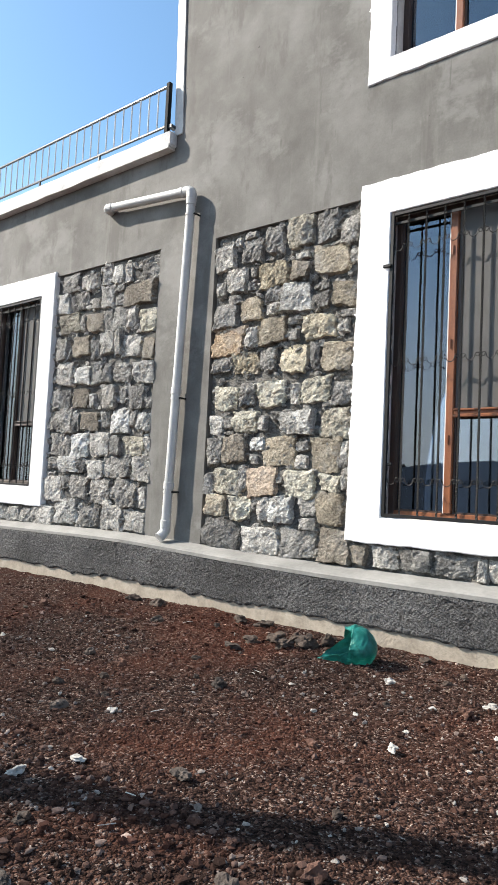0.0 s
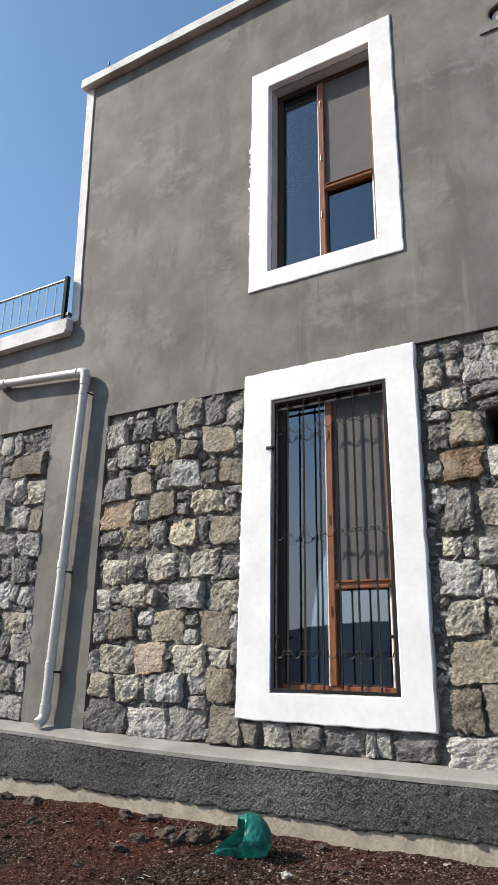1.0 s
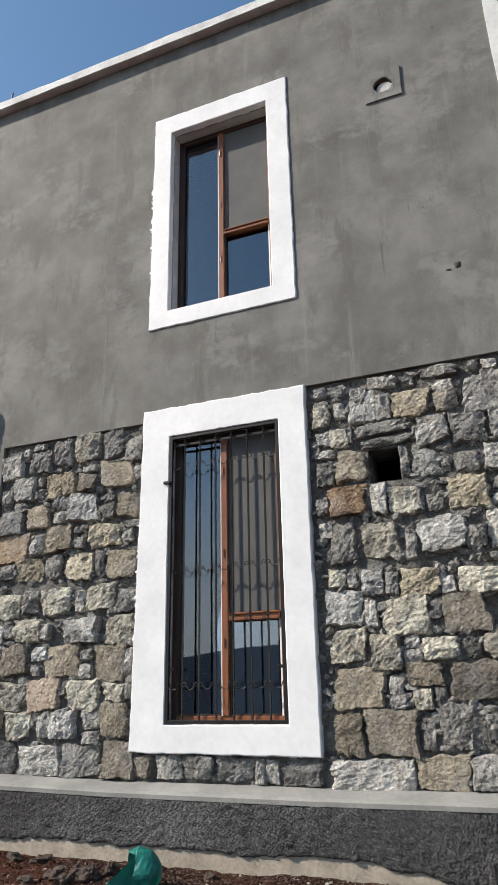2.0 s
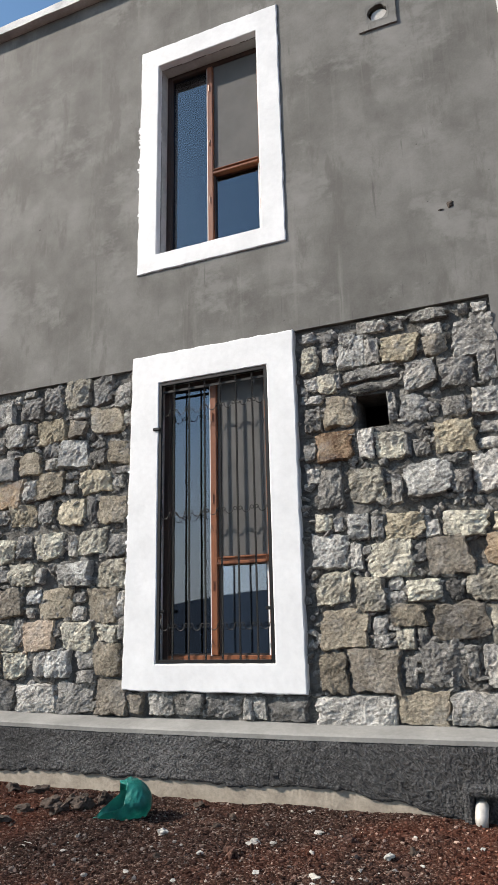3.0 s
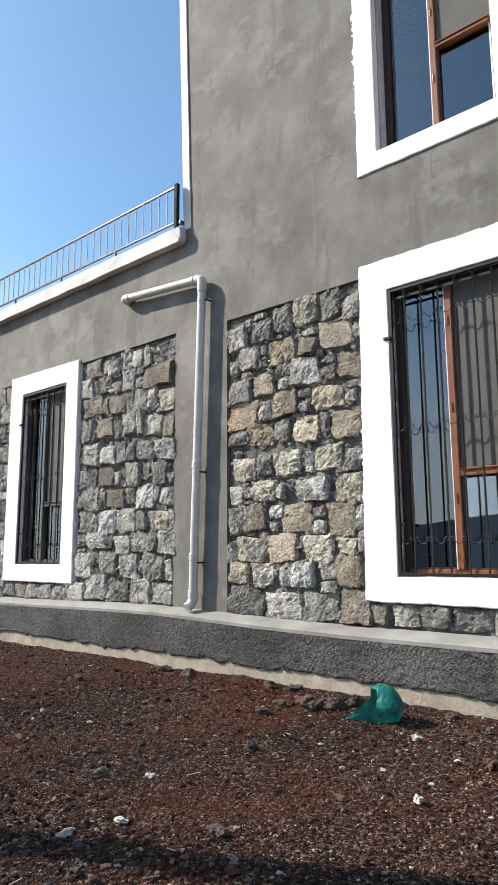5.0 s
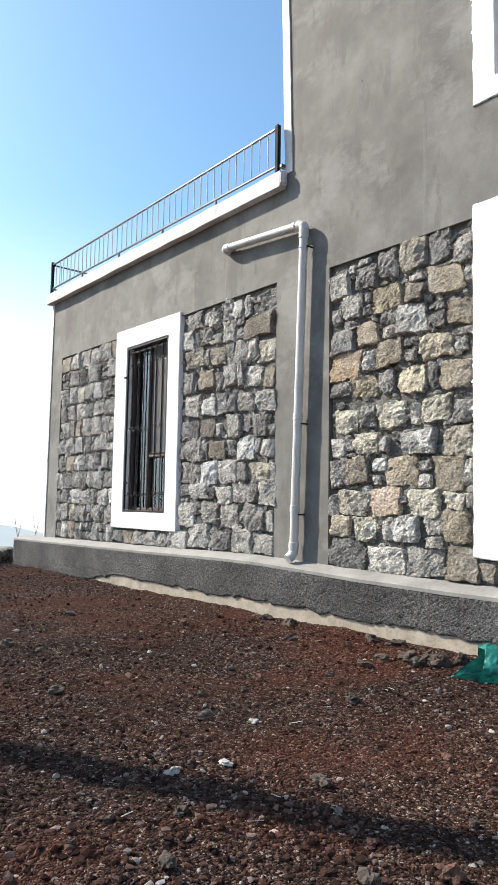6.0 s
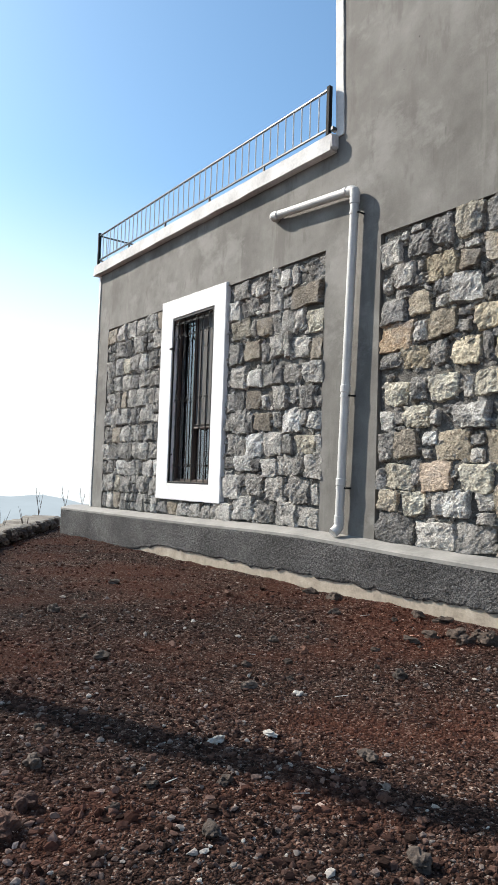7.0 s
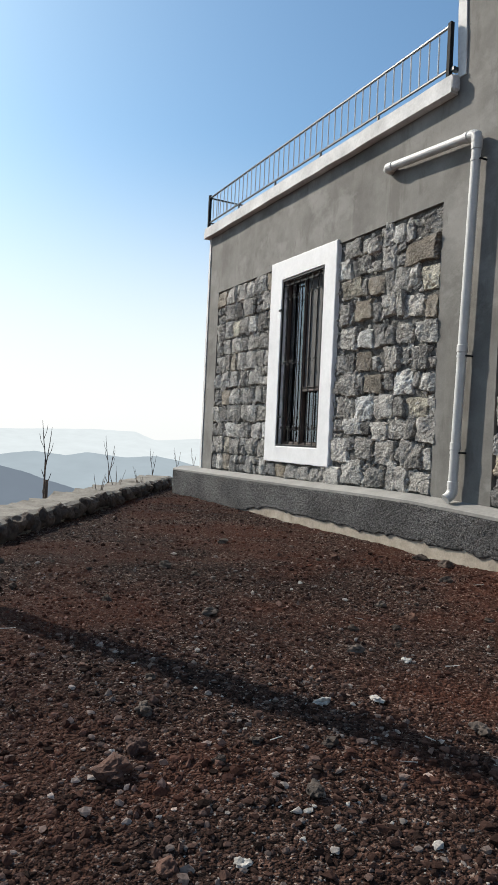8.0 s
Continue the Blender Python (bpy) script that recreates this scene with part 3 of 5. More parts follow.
# ---- windows ----
def surround(outer, opening, seed, proud):
    """A hand-plastered white band round an opening; outer: its four corners (x, z), clockwise from the top towards -x."""
    (tlx, tlz), (trx, trz), (brx, brz), (blx, blz) = outer
    ix0, ix1, iz0, iz1 = opening
    n = 60
    side = lambda p, q: [(p[0] + (q[0] - p[0]) * i / n, p[1] + (q[1] - p[1]) * i / n) for i in range(n)]
    ring_of = lambda bl, br, tr, tl: side(bl, br) + side(br, tr) + side(tr, tl) + side(tl, bl)
    rim = lambda d: ring_of((blx + d, blz + d), (brx - d, brz + d), (trx - d, trz - d), (tlx + d, tlz - d))
    hole = lambda d: ring_of((ix0 - d, iz0 - d), (ix1 + d, iz0 - d), (ix1 + d, iz1 + d), (ix0 - d, iz1 + d))
    bm = bmesh.new()
    rings = []
    for pts, y, amt in ((rim(0), 0.05, 0.006), (rim(0), 0.006 - proud, 0.006), (rim(0.007), -proud, 0.006), (hole(0.006), -proud, 0.002), (hole(0), 0.006 - proud, 0.0015), (hole(0), 0.05, 0.0)):
        ring = []
        for x, z in pts:
            jx = amt * (noise.noise(Vector((x * 9, z * 9, seed))) + 0.7 * noise.noise(Vector((x * 31, z * 31, seed + 2))))
            jz = amt * (noise.noise(Vector((x * 9, z * 9, seed + 4))) + 0.7 * noise.noise(Vector((x * 31, z * 31, seed + 6))))
            ring.append(bm.verts.new((x + jx, y + 0.002 * noise.noise(Vector((x * 4, z * 4, seed + 9))), z + jz)))
        rings.append(ring)
    m = 4 * n
    for k in range(len(rings)):
        r, s = rings[k], rings[(k + 1) % len(rings)]
        for i in range(m):
            bm.faces.new((r[i], r[(i + 1) % m], s[(i + 1) % m], s[i]))
    # drops and dabs of paint that ran over the edge on one side
    rnd = random.Random(seed)
    for i in range(26):
        f = rnd.uniform(0.35, 0.75)
        x, z = tlx + (blx - tlx) * f, tlz + (blz - tlz) * f
        dab = rock(rnd.uniform(0.01, 0.03), 0.008, rnd.uniform(0.012, 0.04), i + seed, 1, 0.6)
        dab.transform(Matrix.Translation((x - rnd.uniform(-0.006, 0.014), -0.002, z)))
        me = bpy.data.meshes.new("dab")
        dab.to_mesh(me)
        dab.free()
        bm.from_mesh(me)
        bpy.data.meshes.remove(me)
    return bm


def curtain_mesh(top, bottom, z0, z1, y, folds, amp, seed):
    """A drape whose side edges run from top (x0, x1) to bottom (x0, x1), with soft uneven folds."""
    bm = bmesh.new()
    nx, nz = folds * 10, 20
    grid = []
    for j in range(nz + 1):
        f = j / nz
        k = f * f * (3 - 2 * f)
        x0, x1 = top[0] + (bottom[0] - top[0]) * k, top[1] + (bottom[1] - top[1]) * k
        row = []
        for i in range(nx + 1):
            g = i / nx
            wave = math.sin(2 * math.pi * (g * folds + 0.45 * noise.noise(Vector((g * 3, f * 1.2, seed)))))
            yy = y + amp * wave * (0.55 + 0.45 * noise.noise(Vector((g * 5, f * 2, seed + 3)))) + 0.02 * noise.noise(Vector((g * 2, f * 2, seed + 8)))
            row.append(bm.verts.new((x0 + (x1 - x0) * g, yy, z1 + (z0 - z1) * f)))
        grid.append(row)
    for a, b in zip(grid, grid[1:]):
        for i in range(nx):
            bm.faces.new((a[i], a[i + 1], b[i + 1], b[i]))
    bmesh.ops.solidify(bm, geom=list(bm.faces), thickness=0.002)
    return bm


def window(name, outer, opening, mull, transom, seed, label, drape, dy=0.0, wood=TIMBER, proud=0.027):
    w = tagged(empty(name, (opening[0], 0, opening[2])), label, "window", kind="structure")
    x0, x1, z0, z1 = opening
    t, yf, yb = 0.006, 0.052, 0.3
    part("surround", surround(outer, opening, seed, proud), WHITE, w, "thick white painted plaster surround")
    for nm, a, b in (("reveal", (x0, yf, z0), (x0 + t, yb, z1)), ("reveal", (x1 - t, yf, z0), (x1, yb, z1)), ("reveal", (x0 + t, yf, z1 - t), (x1 - t, yb, z1)), ("window_sill", (x0 + t, yf, z0), (x1 - t, yb, z0 + t))):
        part(nm, box(a, b), WHITE if nm == "window_sill" else REVEAL, w)
    a0, a1, b0, b1 = x0 + t, x1 - t, z0 + t, z1 - t
    f, st, m, y0, y1 = 0.045, 0.052, 0.025, 0.135 + dy, 0.195 + dy
    part("frame_stile", box((a0, y0, b0), (a0 + f - 0.004, y1, b1), 0.004), TIMBER_DARK, w, "dark brown timber stile, jamb shade put into its colour")
    part("frame_stile", box((a1 - st, y0, b0), (a1, y1, b1), 0.004), wood, w)
    part("frame_rail", box((a0 + f - 0.004, y0, b1 - f), (a1 - st, y1, b1), 0.004), TIMBER_DARK, w, "dark brown timber top rail, lintel shade put into its colour")
    part("frame_rail", box((a0 + f - 0.004, y0, b0), (a1 - st, y1, b0 + f), 0.004), wood, w)
    part("mullion", box((mull - m, y0 - 0.012, b0 + f), (mull + m, y1, b1 - f), 0.006), wood, w)
    tr = part("transom", box((mull + m, y0 - 0.01, transom - 0.024), (a1 - st, y1, transom + 0.022), 0.006), wood, w)
    part("drip_rail", box((mull + m + 0.002, y0 - 0.03, transom - 0.034), (a1 - st - 0.002, y0 - 0.01, transom - 0.012), 0.005), wood, tr)
    part("drip_rail", box((mull + m + 0.002, y0 - 0.022, transom + 0.008), (a1 - st - 0.002, y0 - 0.01, transom + 0.022), 0.004), wood, tr)
    for z in (b0 + 0.25 * (b1 - b0), b0 + 0.55 * (b1 - b0), b0 + 0.85 * (b1 - b0)):
        part("hinge", tube(bmesh.new(), [(mull - 0.004, y0 - 0.016, z - 0.03), (mull - 0.004, y0 - 0.016, z + 0.03)], 0.0045, 8), wood, w)
    for sx0, sx1, sz0, sz1 in ((a0 + f - 0.004, mull - m, b0 + f, b1 - f), (mull + m, a1 - st, b0 + f, transom - 0.024)):
        for nm, p, q in (("glazing_bead", (sx0, 0.142 + dy, sz0), (sx0 + 0.012, 0.16 + dy, sz1)), ("glazing_bead", (sx1 - 0.012, 0.142 + dy, sz0), (sx1, 0.16 + dy, sz1)),
                         ("glazing_bead", (sx0 + 0.012, 0.142 + dy, sz0), (sx1 - 0.012, 0.16 + dy, sz0 + 0.012))):
            part(nm, box(p, q), WHITE if sx1 - p[0] < 0.02 else TIMBER_DARK, w)
    for p, q in (((a0 + f - 0.004, 0.163 + dy, b0 + f), (mull - m, 0.169 + dy, b1 - f)), ((mull + m, 0.163 + dy, b0 + f), (a1 - st, 0.169 + dy, transom - 0.024)), ((mull + m, 0.172 + dy, transom + 0.022), (a1 - st, 0.178 + dy, b1 - f))):
        part("pane", box(p, q), GLASS, w).visible_shadow = False
    part("insect_screen", box((mull + m + 0.002, 0.146 + dy, transom + 0.024), (a1 - st - 0.002, 0.148 + dy, b1 - f - 0.002)), SCREEN, w, "grey mesh insect screen")
    for top, bottom, folds in drape:
        tagged(part("curtain", curtain_mesh(top, bottom, b0 + 0.03, b1 - 0.02, 0.235 + dy, folds, 0.018, seed), CURTAIN, None, smooth=True), "pale blue gathered curtain hanging behind the window glass", "curtain", "window curtains")
    return w


window("window_1", ((-2.282, 3.212), (-0.982, 3.203), (-0.985, 0.785), (-2.312, 0.795)), LOW, -1.637, 1.64, 3, "tall brown timber window with a white plaster surround", [((-1.84, -1.64), (-1.72, -1.645), 3)], -0.078)
window("window_2", ((-2.272, 6.1), (-1.01, 6.1), (-1.008, 3.925), (-2.275, 3.925)), UP, -1.68, 4.795, 12, "upper brown timber window with a white plaster surround", [((-2.06, -1.84), (-2.06, -1.9), 2), ((-1.66, -1.2), (-1.66, -1.2), 3)], proud=0.013)
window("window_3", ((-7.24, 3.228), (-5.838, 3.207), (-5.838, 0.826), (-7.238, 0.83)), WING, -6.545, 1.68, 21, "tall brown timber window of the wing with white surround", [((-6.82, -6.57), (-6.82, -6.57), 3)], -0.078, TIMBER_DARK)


# ---- window grilles ----
def twisted_bar(length, s=0.0058, pitch=0.088):
    bm = bmesh.new()
    n = int(length / 0.0055)
    rings = []
    for i in range(n + 1):
        z = length * i / n
        a = 2 * math.pi * z / pitch
        rings.append([bm.verts.new((1.35 * s * math.cos(a + k * math.pi / 2), 1.35 * s * math.sin(a + k * math.pi / 2), z)) for k in range(4)])
    for r, q in zip(rings, rings[1:]):
        for k in range(4):
            bm.faces.new((r[k], r[(k + 1) % 4], q[(k + 1) % 4], q[k]))
    return bm


def scroll_mesh(g):
    """An open smile of flat iron whose two ends curl outwards."""
    rx = g * 0.22
    right = []
    for k in range(15):
        a = math.pi - k * math.pi * 2.1 / 14
        r = 0.0155 * (1 - 0.5 * k / 14)
        right.append((rx + 0.0155 + r * math.cos(a), r * math.sin(a)))
    arc = [(rx * math.cos(a), 0.03 * math.sin(a)) for a in [math.pi + math.pi * k / 12 for k in range(1, 12)]]
    pts = [(-x, z) for x, z in right[::-1]] + arc + right
    return tube(bmesh.new(), [(x, 0, z) for x, z in pts], 0.0031, 5)


def grille(opening, rows, seed):
    x0, x1, z0, z1 = opening
    gr = tagged(empty("window_grille", (x0, -0.03, z0)), "black wrought-iron grille of twisted bars and scrolls", "grille", "window grilles")
    y = -0.012
    s = 0.011
    zb, zt = z0 + 0.006, z1 - 0.006
    part("side_bar", box((x0 + 0.003, y - s, zb), (x0 + 0.003 + 2 * s, y + s, zt), 0.002), GRILLE, gr)
    part("side_bar", box((x1 - 0.003 - 2 * s, y - s, zb), (x1 - 0.003, y + s, zt), 0.002), GRILLE, gr)
    part("cross_bar", box((x0 + 0.003 + 2 * s, y - s, zt - 2 * s), (x1 - 0.003 - 2 * s, y + s, zt), 0.002), GRILLE, gr)
    part("cross_bar", box((x0 + 0.003 + 2 * s, y - s, zb), (x1 - 0.003 - 2 * s, y + s, zb + 2 * s), 0.002), GRILLE, gr)
    part("cross_bar", box((x0 + 0.003 + 2 * s, y + s, zt - 0.075), (x1 - 0.003 - 2 * s, y + s + 0.006, zt - 0.058)), GRILLE, gr, "thin flat iron strap")
    gap = (x1 - x0) / 6.95
    first = None
    for k in range(1, 7):
        at = (gap * k, y + 0.03, zb + 2 * s - z0)
        if first is None:
            first = part("bar", twisted_bar(zt - zb - 4 * s), GRILLE, gr, at=at)
        else:
            o = first.copy()
            scene.collection.objects.link(o)
            o.location = at
    first = None
    for zr in rows:
        for k in range(7):
            at = (gap * (k + 0.5) if k < 6 else x1 - x0 - 0.062, y + 0.03 - 0.004, zr - z0)
            if first is None:
                first = part("scroll", scroll_mesh(gap), GRILLE, gr, at=at)
            else:
                o = first.copy()
                scene.collection.objects.link(o)
                o.location = at
    part("lug", box((x0 - 0.04, y - 0.028, z1 - 0.372), (x0 + 0.02, y - 0.008, z1 - 0.35), 0.004), GRILLE, gr)
    part("lug", box((x0 + 0.025, y - 0.004, z0 + 0.335), (x0 + 0.06, y + 0.012, z0 + 0.355), 0.003), GRILLE, gr)
    part("lug", box((x1 - 0.06, y - 0.004, z0 + 0.335), (x1 - 0.025, y + 0.012, z0 + 0.355), 0.003), GRILLE, gr)
    return gr


grille(LOW, (2.735, 1.975, 1.21), 1)
grille(WING, (2.76, 2.0, 1.235), 2)


# ---- terrace railing ----
def railing():
    r = tagged(empty("terrace_railing", (-9.18, -0.055, 4.15)), "low dark-blue metal railing on the terrace, sun glare painted onto thin pale balusters", "railing")
    xa, xb, y, z0, z1 = -9.17, -4.275, -0.055, 4.24, 4.615
    part("top_rail", box((xa, y - 0.012, z1 - 0.02), (xb, y + 0.012, z1), 0.003), RAIL_DARK, r)
    part("bottom_rail", box((xa, y - 0.01, z0 - 0.01), (xb, y + 0.01, z0 + 0.01), 0.003), RAIL_DARK, r)
    part("end_post", box((xb, y - 0.022, 4.175), (xb + 0.04, y + 0.018, 4.63), 0.003), POST, r, "matt black end post")
    part("end_post", box((xa - 0.03, y - 0.022, 4.175), (xa + 0.008, y + 0.018, 4.645), 0.003), POST, r, "matt black end post")
    part("wall_arm", box((xb + 0.04, y - 0.01, 4.21), (xb + 0.08, 0.0, 4.24)), RAIL_DARK, r)
    part("return_rail", box((xa - 0.025, y + 0.016, z1 - 0.02), (xa - 0.003, 5.9, z1), 0.003), RAIL_DARK, r, "dark return rail along the wing's side")
    part("return_rail", box((xa - 0.025, y + 0.016, z0 - 0.01), (xa - 0.003, 5.9, z0 + 0.01), 0.003), RAIL_DARK, r, "dark return rail along the wing's side")
    first = None
    n = 41
    for i in range(1, n):
        at = ((xa + (xb - xa) * i / n) + 9.18, 0, z0 + 0.01 - 4.15)
        if first is None:
            first = part("baluster", tube(bmesh.new(), [(0, 0, 0), (0, 0, z1 - z0 - 0.03)], 0.0068, 8), RAIL, r, at=at)
        else:
            o = first.copy()
            scene.collection.objects.link(o)
            o.location = at
    for i in range(1, 46):
        o = first.copy()
        scene.collection.objects.link(o)
        o.location = (-0.004, 0.055 + 0.13 * i - 0.05, z0 + 0.01 - 4.15)
    for x in (-8.2, -7.2, -6.2, -5.2):
        part("foot", box((x - 0.01, y - 0.01, 4.13), (x + 0.01, y + 0.01, z0 - 0.01), 0.002), RAIL_DARK, r)
    return r


railing()


# ---- rainwater pipe ----
def rain_pipe():
    p = tagged(empty("rainwater_pipe", (-3.98, -0.067, 0.66)), "grey-white plastic rainwater pipe with elbows and wall clips", "pipe")
    y, r = -0.067, 0.0375
    top, foot = Vector((-3.893, y, 3.5)), Vector((-3.985, y, 0.72))
    part("down_pipe", tube(bmesh.new(), [foot, top], r, 20), PVC, p, smooth=False)
    arm = Vector((-5.0, y, 3.66)) - Vector((-3.95, y, 3.565))
    arm.normalize()
    el = [top, top + Vector((0.001, 0, 0.025)), top + Vector((-0.008, 0, 0.052)), top + Vector((-0.03, 0, 0.066)), Vector((-3.96, y, 3.572))]
    part("elbow", tube(bmesh.new(), el, 0.044, 20), PVC, p)
    part("arm_pipe", tube(bmesh.new(), [(-3.955, y, 3.5715), Vector((-4.985, y, 3.66))], r, 20), PVC, p)
    part("elbow", tube(bmesh.new(), [(-4.95, y, 3.657), (-4.99, y, 3.6605), (-5.015, y + 0.012, 3.662), (-5.022, y + 0.04, 3.662), (-5.022, 0.05, 3.662)], 0.043, 20), PVC, p)
    part("foot_elbow", tube(bmesh.new(), [(-3.984, y, 0.78), (-3.986, y, 0.735), (-3.992, y - 0.02, 0.7), (-4.0, y - 0.055, 0.675)], 0.042, 20), PVC, p)
    lean = lambda z: foot.lerp(top, (z - foot.z) / (top.z - foot.z))
    for z in (3.47, 1.88, 1.1, 0.79):
        part("socket", tube(bmesh.new(), [lean(z - 0.03), lean(z - 0.026), lean(z + 0.026), lean(z + 0.03)], [r + 0.003, r + 0.006, r + 0.006, r + 0.003], 20), PVC, p)
    for x in (-4.0, -4.94):
        q = Vector((x, y, 3.57 + (-3.955 - x) * 0.0845))
        part("socket", tube(bmesh.new(), [q - arm * 0.022, q - arm * 0.018, q + arm * 0.018, q + arm * 0.022], [r + 0.003, r + 0.007, r + 0.007, r + 0.003], 20), PVC, p)
    for z in (3.36, 1.82, 1.05):
        c = lean(z)
        clip = part("clip", tube(bmesh.new(), [c - Vector((0, 0, 0.01)), c + Vector((0, 0, 0.01))], r + 0.004, 20), PVC, p)
        part("bolt", tube(bmesh.new(), [c + Vector((0.038, 0.0, 0)), c + Vector((0.05, 0.0, 0)), c + Vector((0.05, 0.075, 0))], 0.008, 6), GRILLE, clip, "dark bolt into the wall")
    return p


rain_pipe()


# ---- vent and wall details ----
def wall_vent():
    v = tagged(empty("wall_vent", (-0.21, 0, 5.66)), "square plaster vent cover with a ragged hole", "vent")
    part("cover", wobbly(cells(bmesh.new(), -0.355, -0.07, 5.52, 5.805, -0.014, 0.0, [(-0.285, -0.14, 5.585, 5.735)]), 0.005, 14, (1, 0.3, 1)), PLASTER, v, "grey plaster cover plate")
    bm = bmesh.new()
    c, rim = Vector((-0.2125, 0, 5.66)), []
    for k in range(22):
        a = 2 * math.pi * k / 22
        q = 0.074 + 0.014 * noise.noise(Vector((math.cos(a) * 1.7, math.sin(a) * 1.7, 4)))
        rim.append([bm.verts.new(c + Vector((0.083 * max(-1, min(1, 1.35 * math.cos(a))), -0.016, 0.083 * max(-1, min(1, 1.35 * math.sin(a)))))),
                    bm.verts.new(c + Vector((q * math.cos(a), -0.012, q * math.sin(a)))), bm.verts.new(c + Vector((q * math.cos(a), 0.02, q * math.sin(a))))])
    for a, b in zip(rim, rim[1:] + rim[:1]):
        bm.faces.new((a[0], a[1], b[1], b[0]))
        bm.faces.new((a[1], a[2], b[2], b[1]))
    part("ragged_rim", bm, PLASTER, v)
    part("duct", tube(bmesh.new(), [(-0.2, 0.012, 5.64), (-0.2, 0.3, 5.64)], 0.064, 18), PVC_WHITE, v, "pale pipe end inside the hole")
    return v


wall_vent()
bm = rock(0.045, 0.02, 0.05, 8, 2, 0.5)
bm.transform(Matrix.Translation((0.155, 0.0, 3.9)))
stub = tagged(part("cable_stub", bm, DARK_ROCK), "dark broken cable outlet in the plaster", "outlet")
bm = rock(0.035, 0.012, 0.014, 5, 2, 0.5)
bm.transform(Matrix.Translation((0.095, -0.001, 3.875)))
part("chip", bm, DARK_ROCK, stub)


def drain_stubs():
    for x, s, r in ((-0.01, 0.19, 0.034), (0.14, 0.22, 0.04)):
        d = tagged(empty("drain_pipe", (x, -0.2, 0.24)), "white plastic drain pipe stub at the plinth's foot", "pipe", "drain stubs")
        part("pipe_end", tube(bmesh.new(), [(x, -0.1, 0.27), (x, -s + 0.015, 0.265), (x, -s - 0.02, 0.25), (x - 0.002, -s - 0.045, 0.225), (x - 0.002, -s - 0.05, 0.19)], [r, r, r, r * 0.97, r * 0.9], 18), PVC_WHITE, d, smooth=True)
    bm = wobbly(box((-0.075, -0.235, 0.315), (0.2, -0.13, 0.375), 0.02), 0.02, 12)
    tagged(part("concrete_lip", bm, ROUGHCAST), "broken grey concrete lip over the drain stubs", "concrete")
    bm = wobbly(box((-0.1, -0.215, 0.17), (-0.05, -0.13, 0.37), 0.015), 0.014, 12, seed=3)
    tagged(part("concrete_lip", bm, ROUGHCAST), "broken grey concrete lip beside the drain stubs", "concrete")


drain_stubs()


# ---- green bag ----
def plastic_bag():
    """A bag lying on its side, full end towards +x, its torn mouth gaping towards -x with one lip up and one on the ground."""
    bm = bmesh.new()
    nu, nv = 44, 30
    rings = []
    for j in range(nv + 1):
        f = j / nv
        ring = []
        for i in range(nu):
            a = 2 * math.pi * i / nu
            ca, sa = math.cos(a), math.sin(a)
            belly = math.sqrt(1 - (1 - min(1.0, f * 2.1 + 0.02)) ** 2) if f < 0.62 else 1.0 - 0.3 * ((f - 0.62) / 0.38)
            x = 0.115 - 0.2 * f
            y = 0.1 * belly * ca
            z = 0.115 * belly * sa
            k = max(0.0, (f - 0.6) / 0.4)
            if sa > 0.25:
                x += 0.02 * k
                z += 0.02 * k * (sa - 0.25)
            else:
                x -= 0.085 * k * (0.25 - sa)
                z -= 0.01 * k
                y -= 0.03 * k
            x += 0.13 * k * math.exp(-((a - 2.75) / 0.75) ** 2)
            q = Vector((x * 9, y * 9, z * 9))
            crease = 0.034 * abs(noise.noise(q)) + 0.014 * abs(noise.noise(q * 2.6)) + 0.004 * noise.noise(q * 6)
            s = 1 - crease / 0.11
            ring.append(bm.verts.new((x + 0.012 * noise.noise(q * 1.5 + Vector((5, 0, 0))) * k, y * s, max(z * s, -0.085 + 0.006 * noise.noise(q * 2)))))
        rings.append(ring)
    for r, t in zip(rings, rings[1:]):
        for i in range(nu):
            bm.faces.new((r[i], r[(i + 1) % nu], t[(i + 1) % nu], t[i]))
    bm.faces.new(rings[0])
    bmesh.ops.solidify(bm, geom=list(bm.faces), thickness=0.0015)
    ob = part("plastic_bag", bm, BAG, None, smooth=True)
    ob.matrix_basis = pose(-1.855, -0.62, 0.272, 0, 0, 18) @ Matrix.Scale(1.08, 4)
    return tagged(ob, "crumpled teal plastic bag lying torn open on the soil", "bag")


plastic_bag()


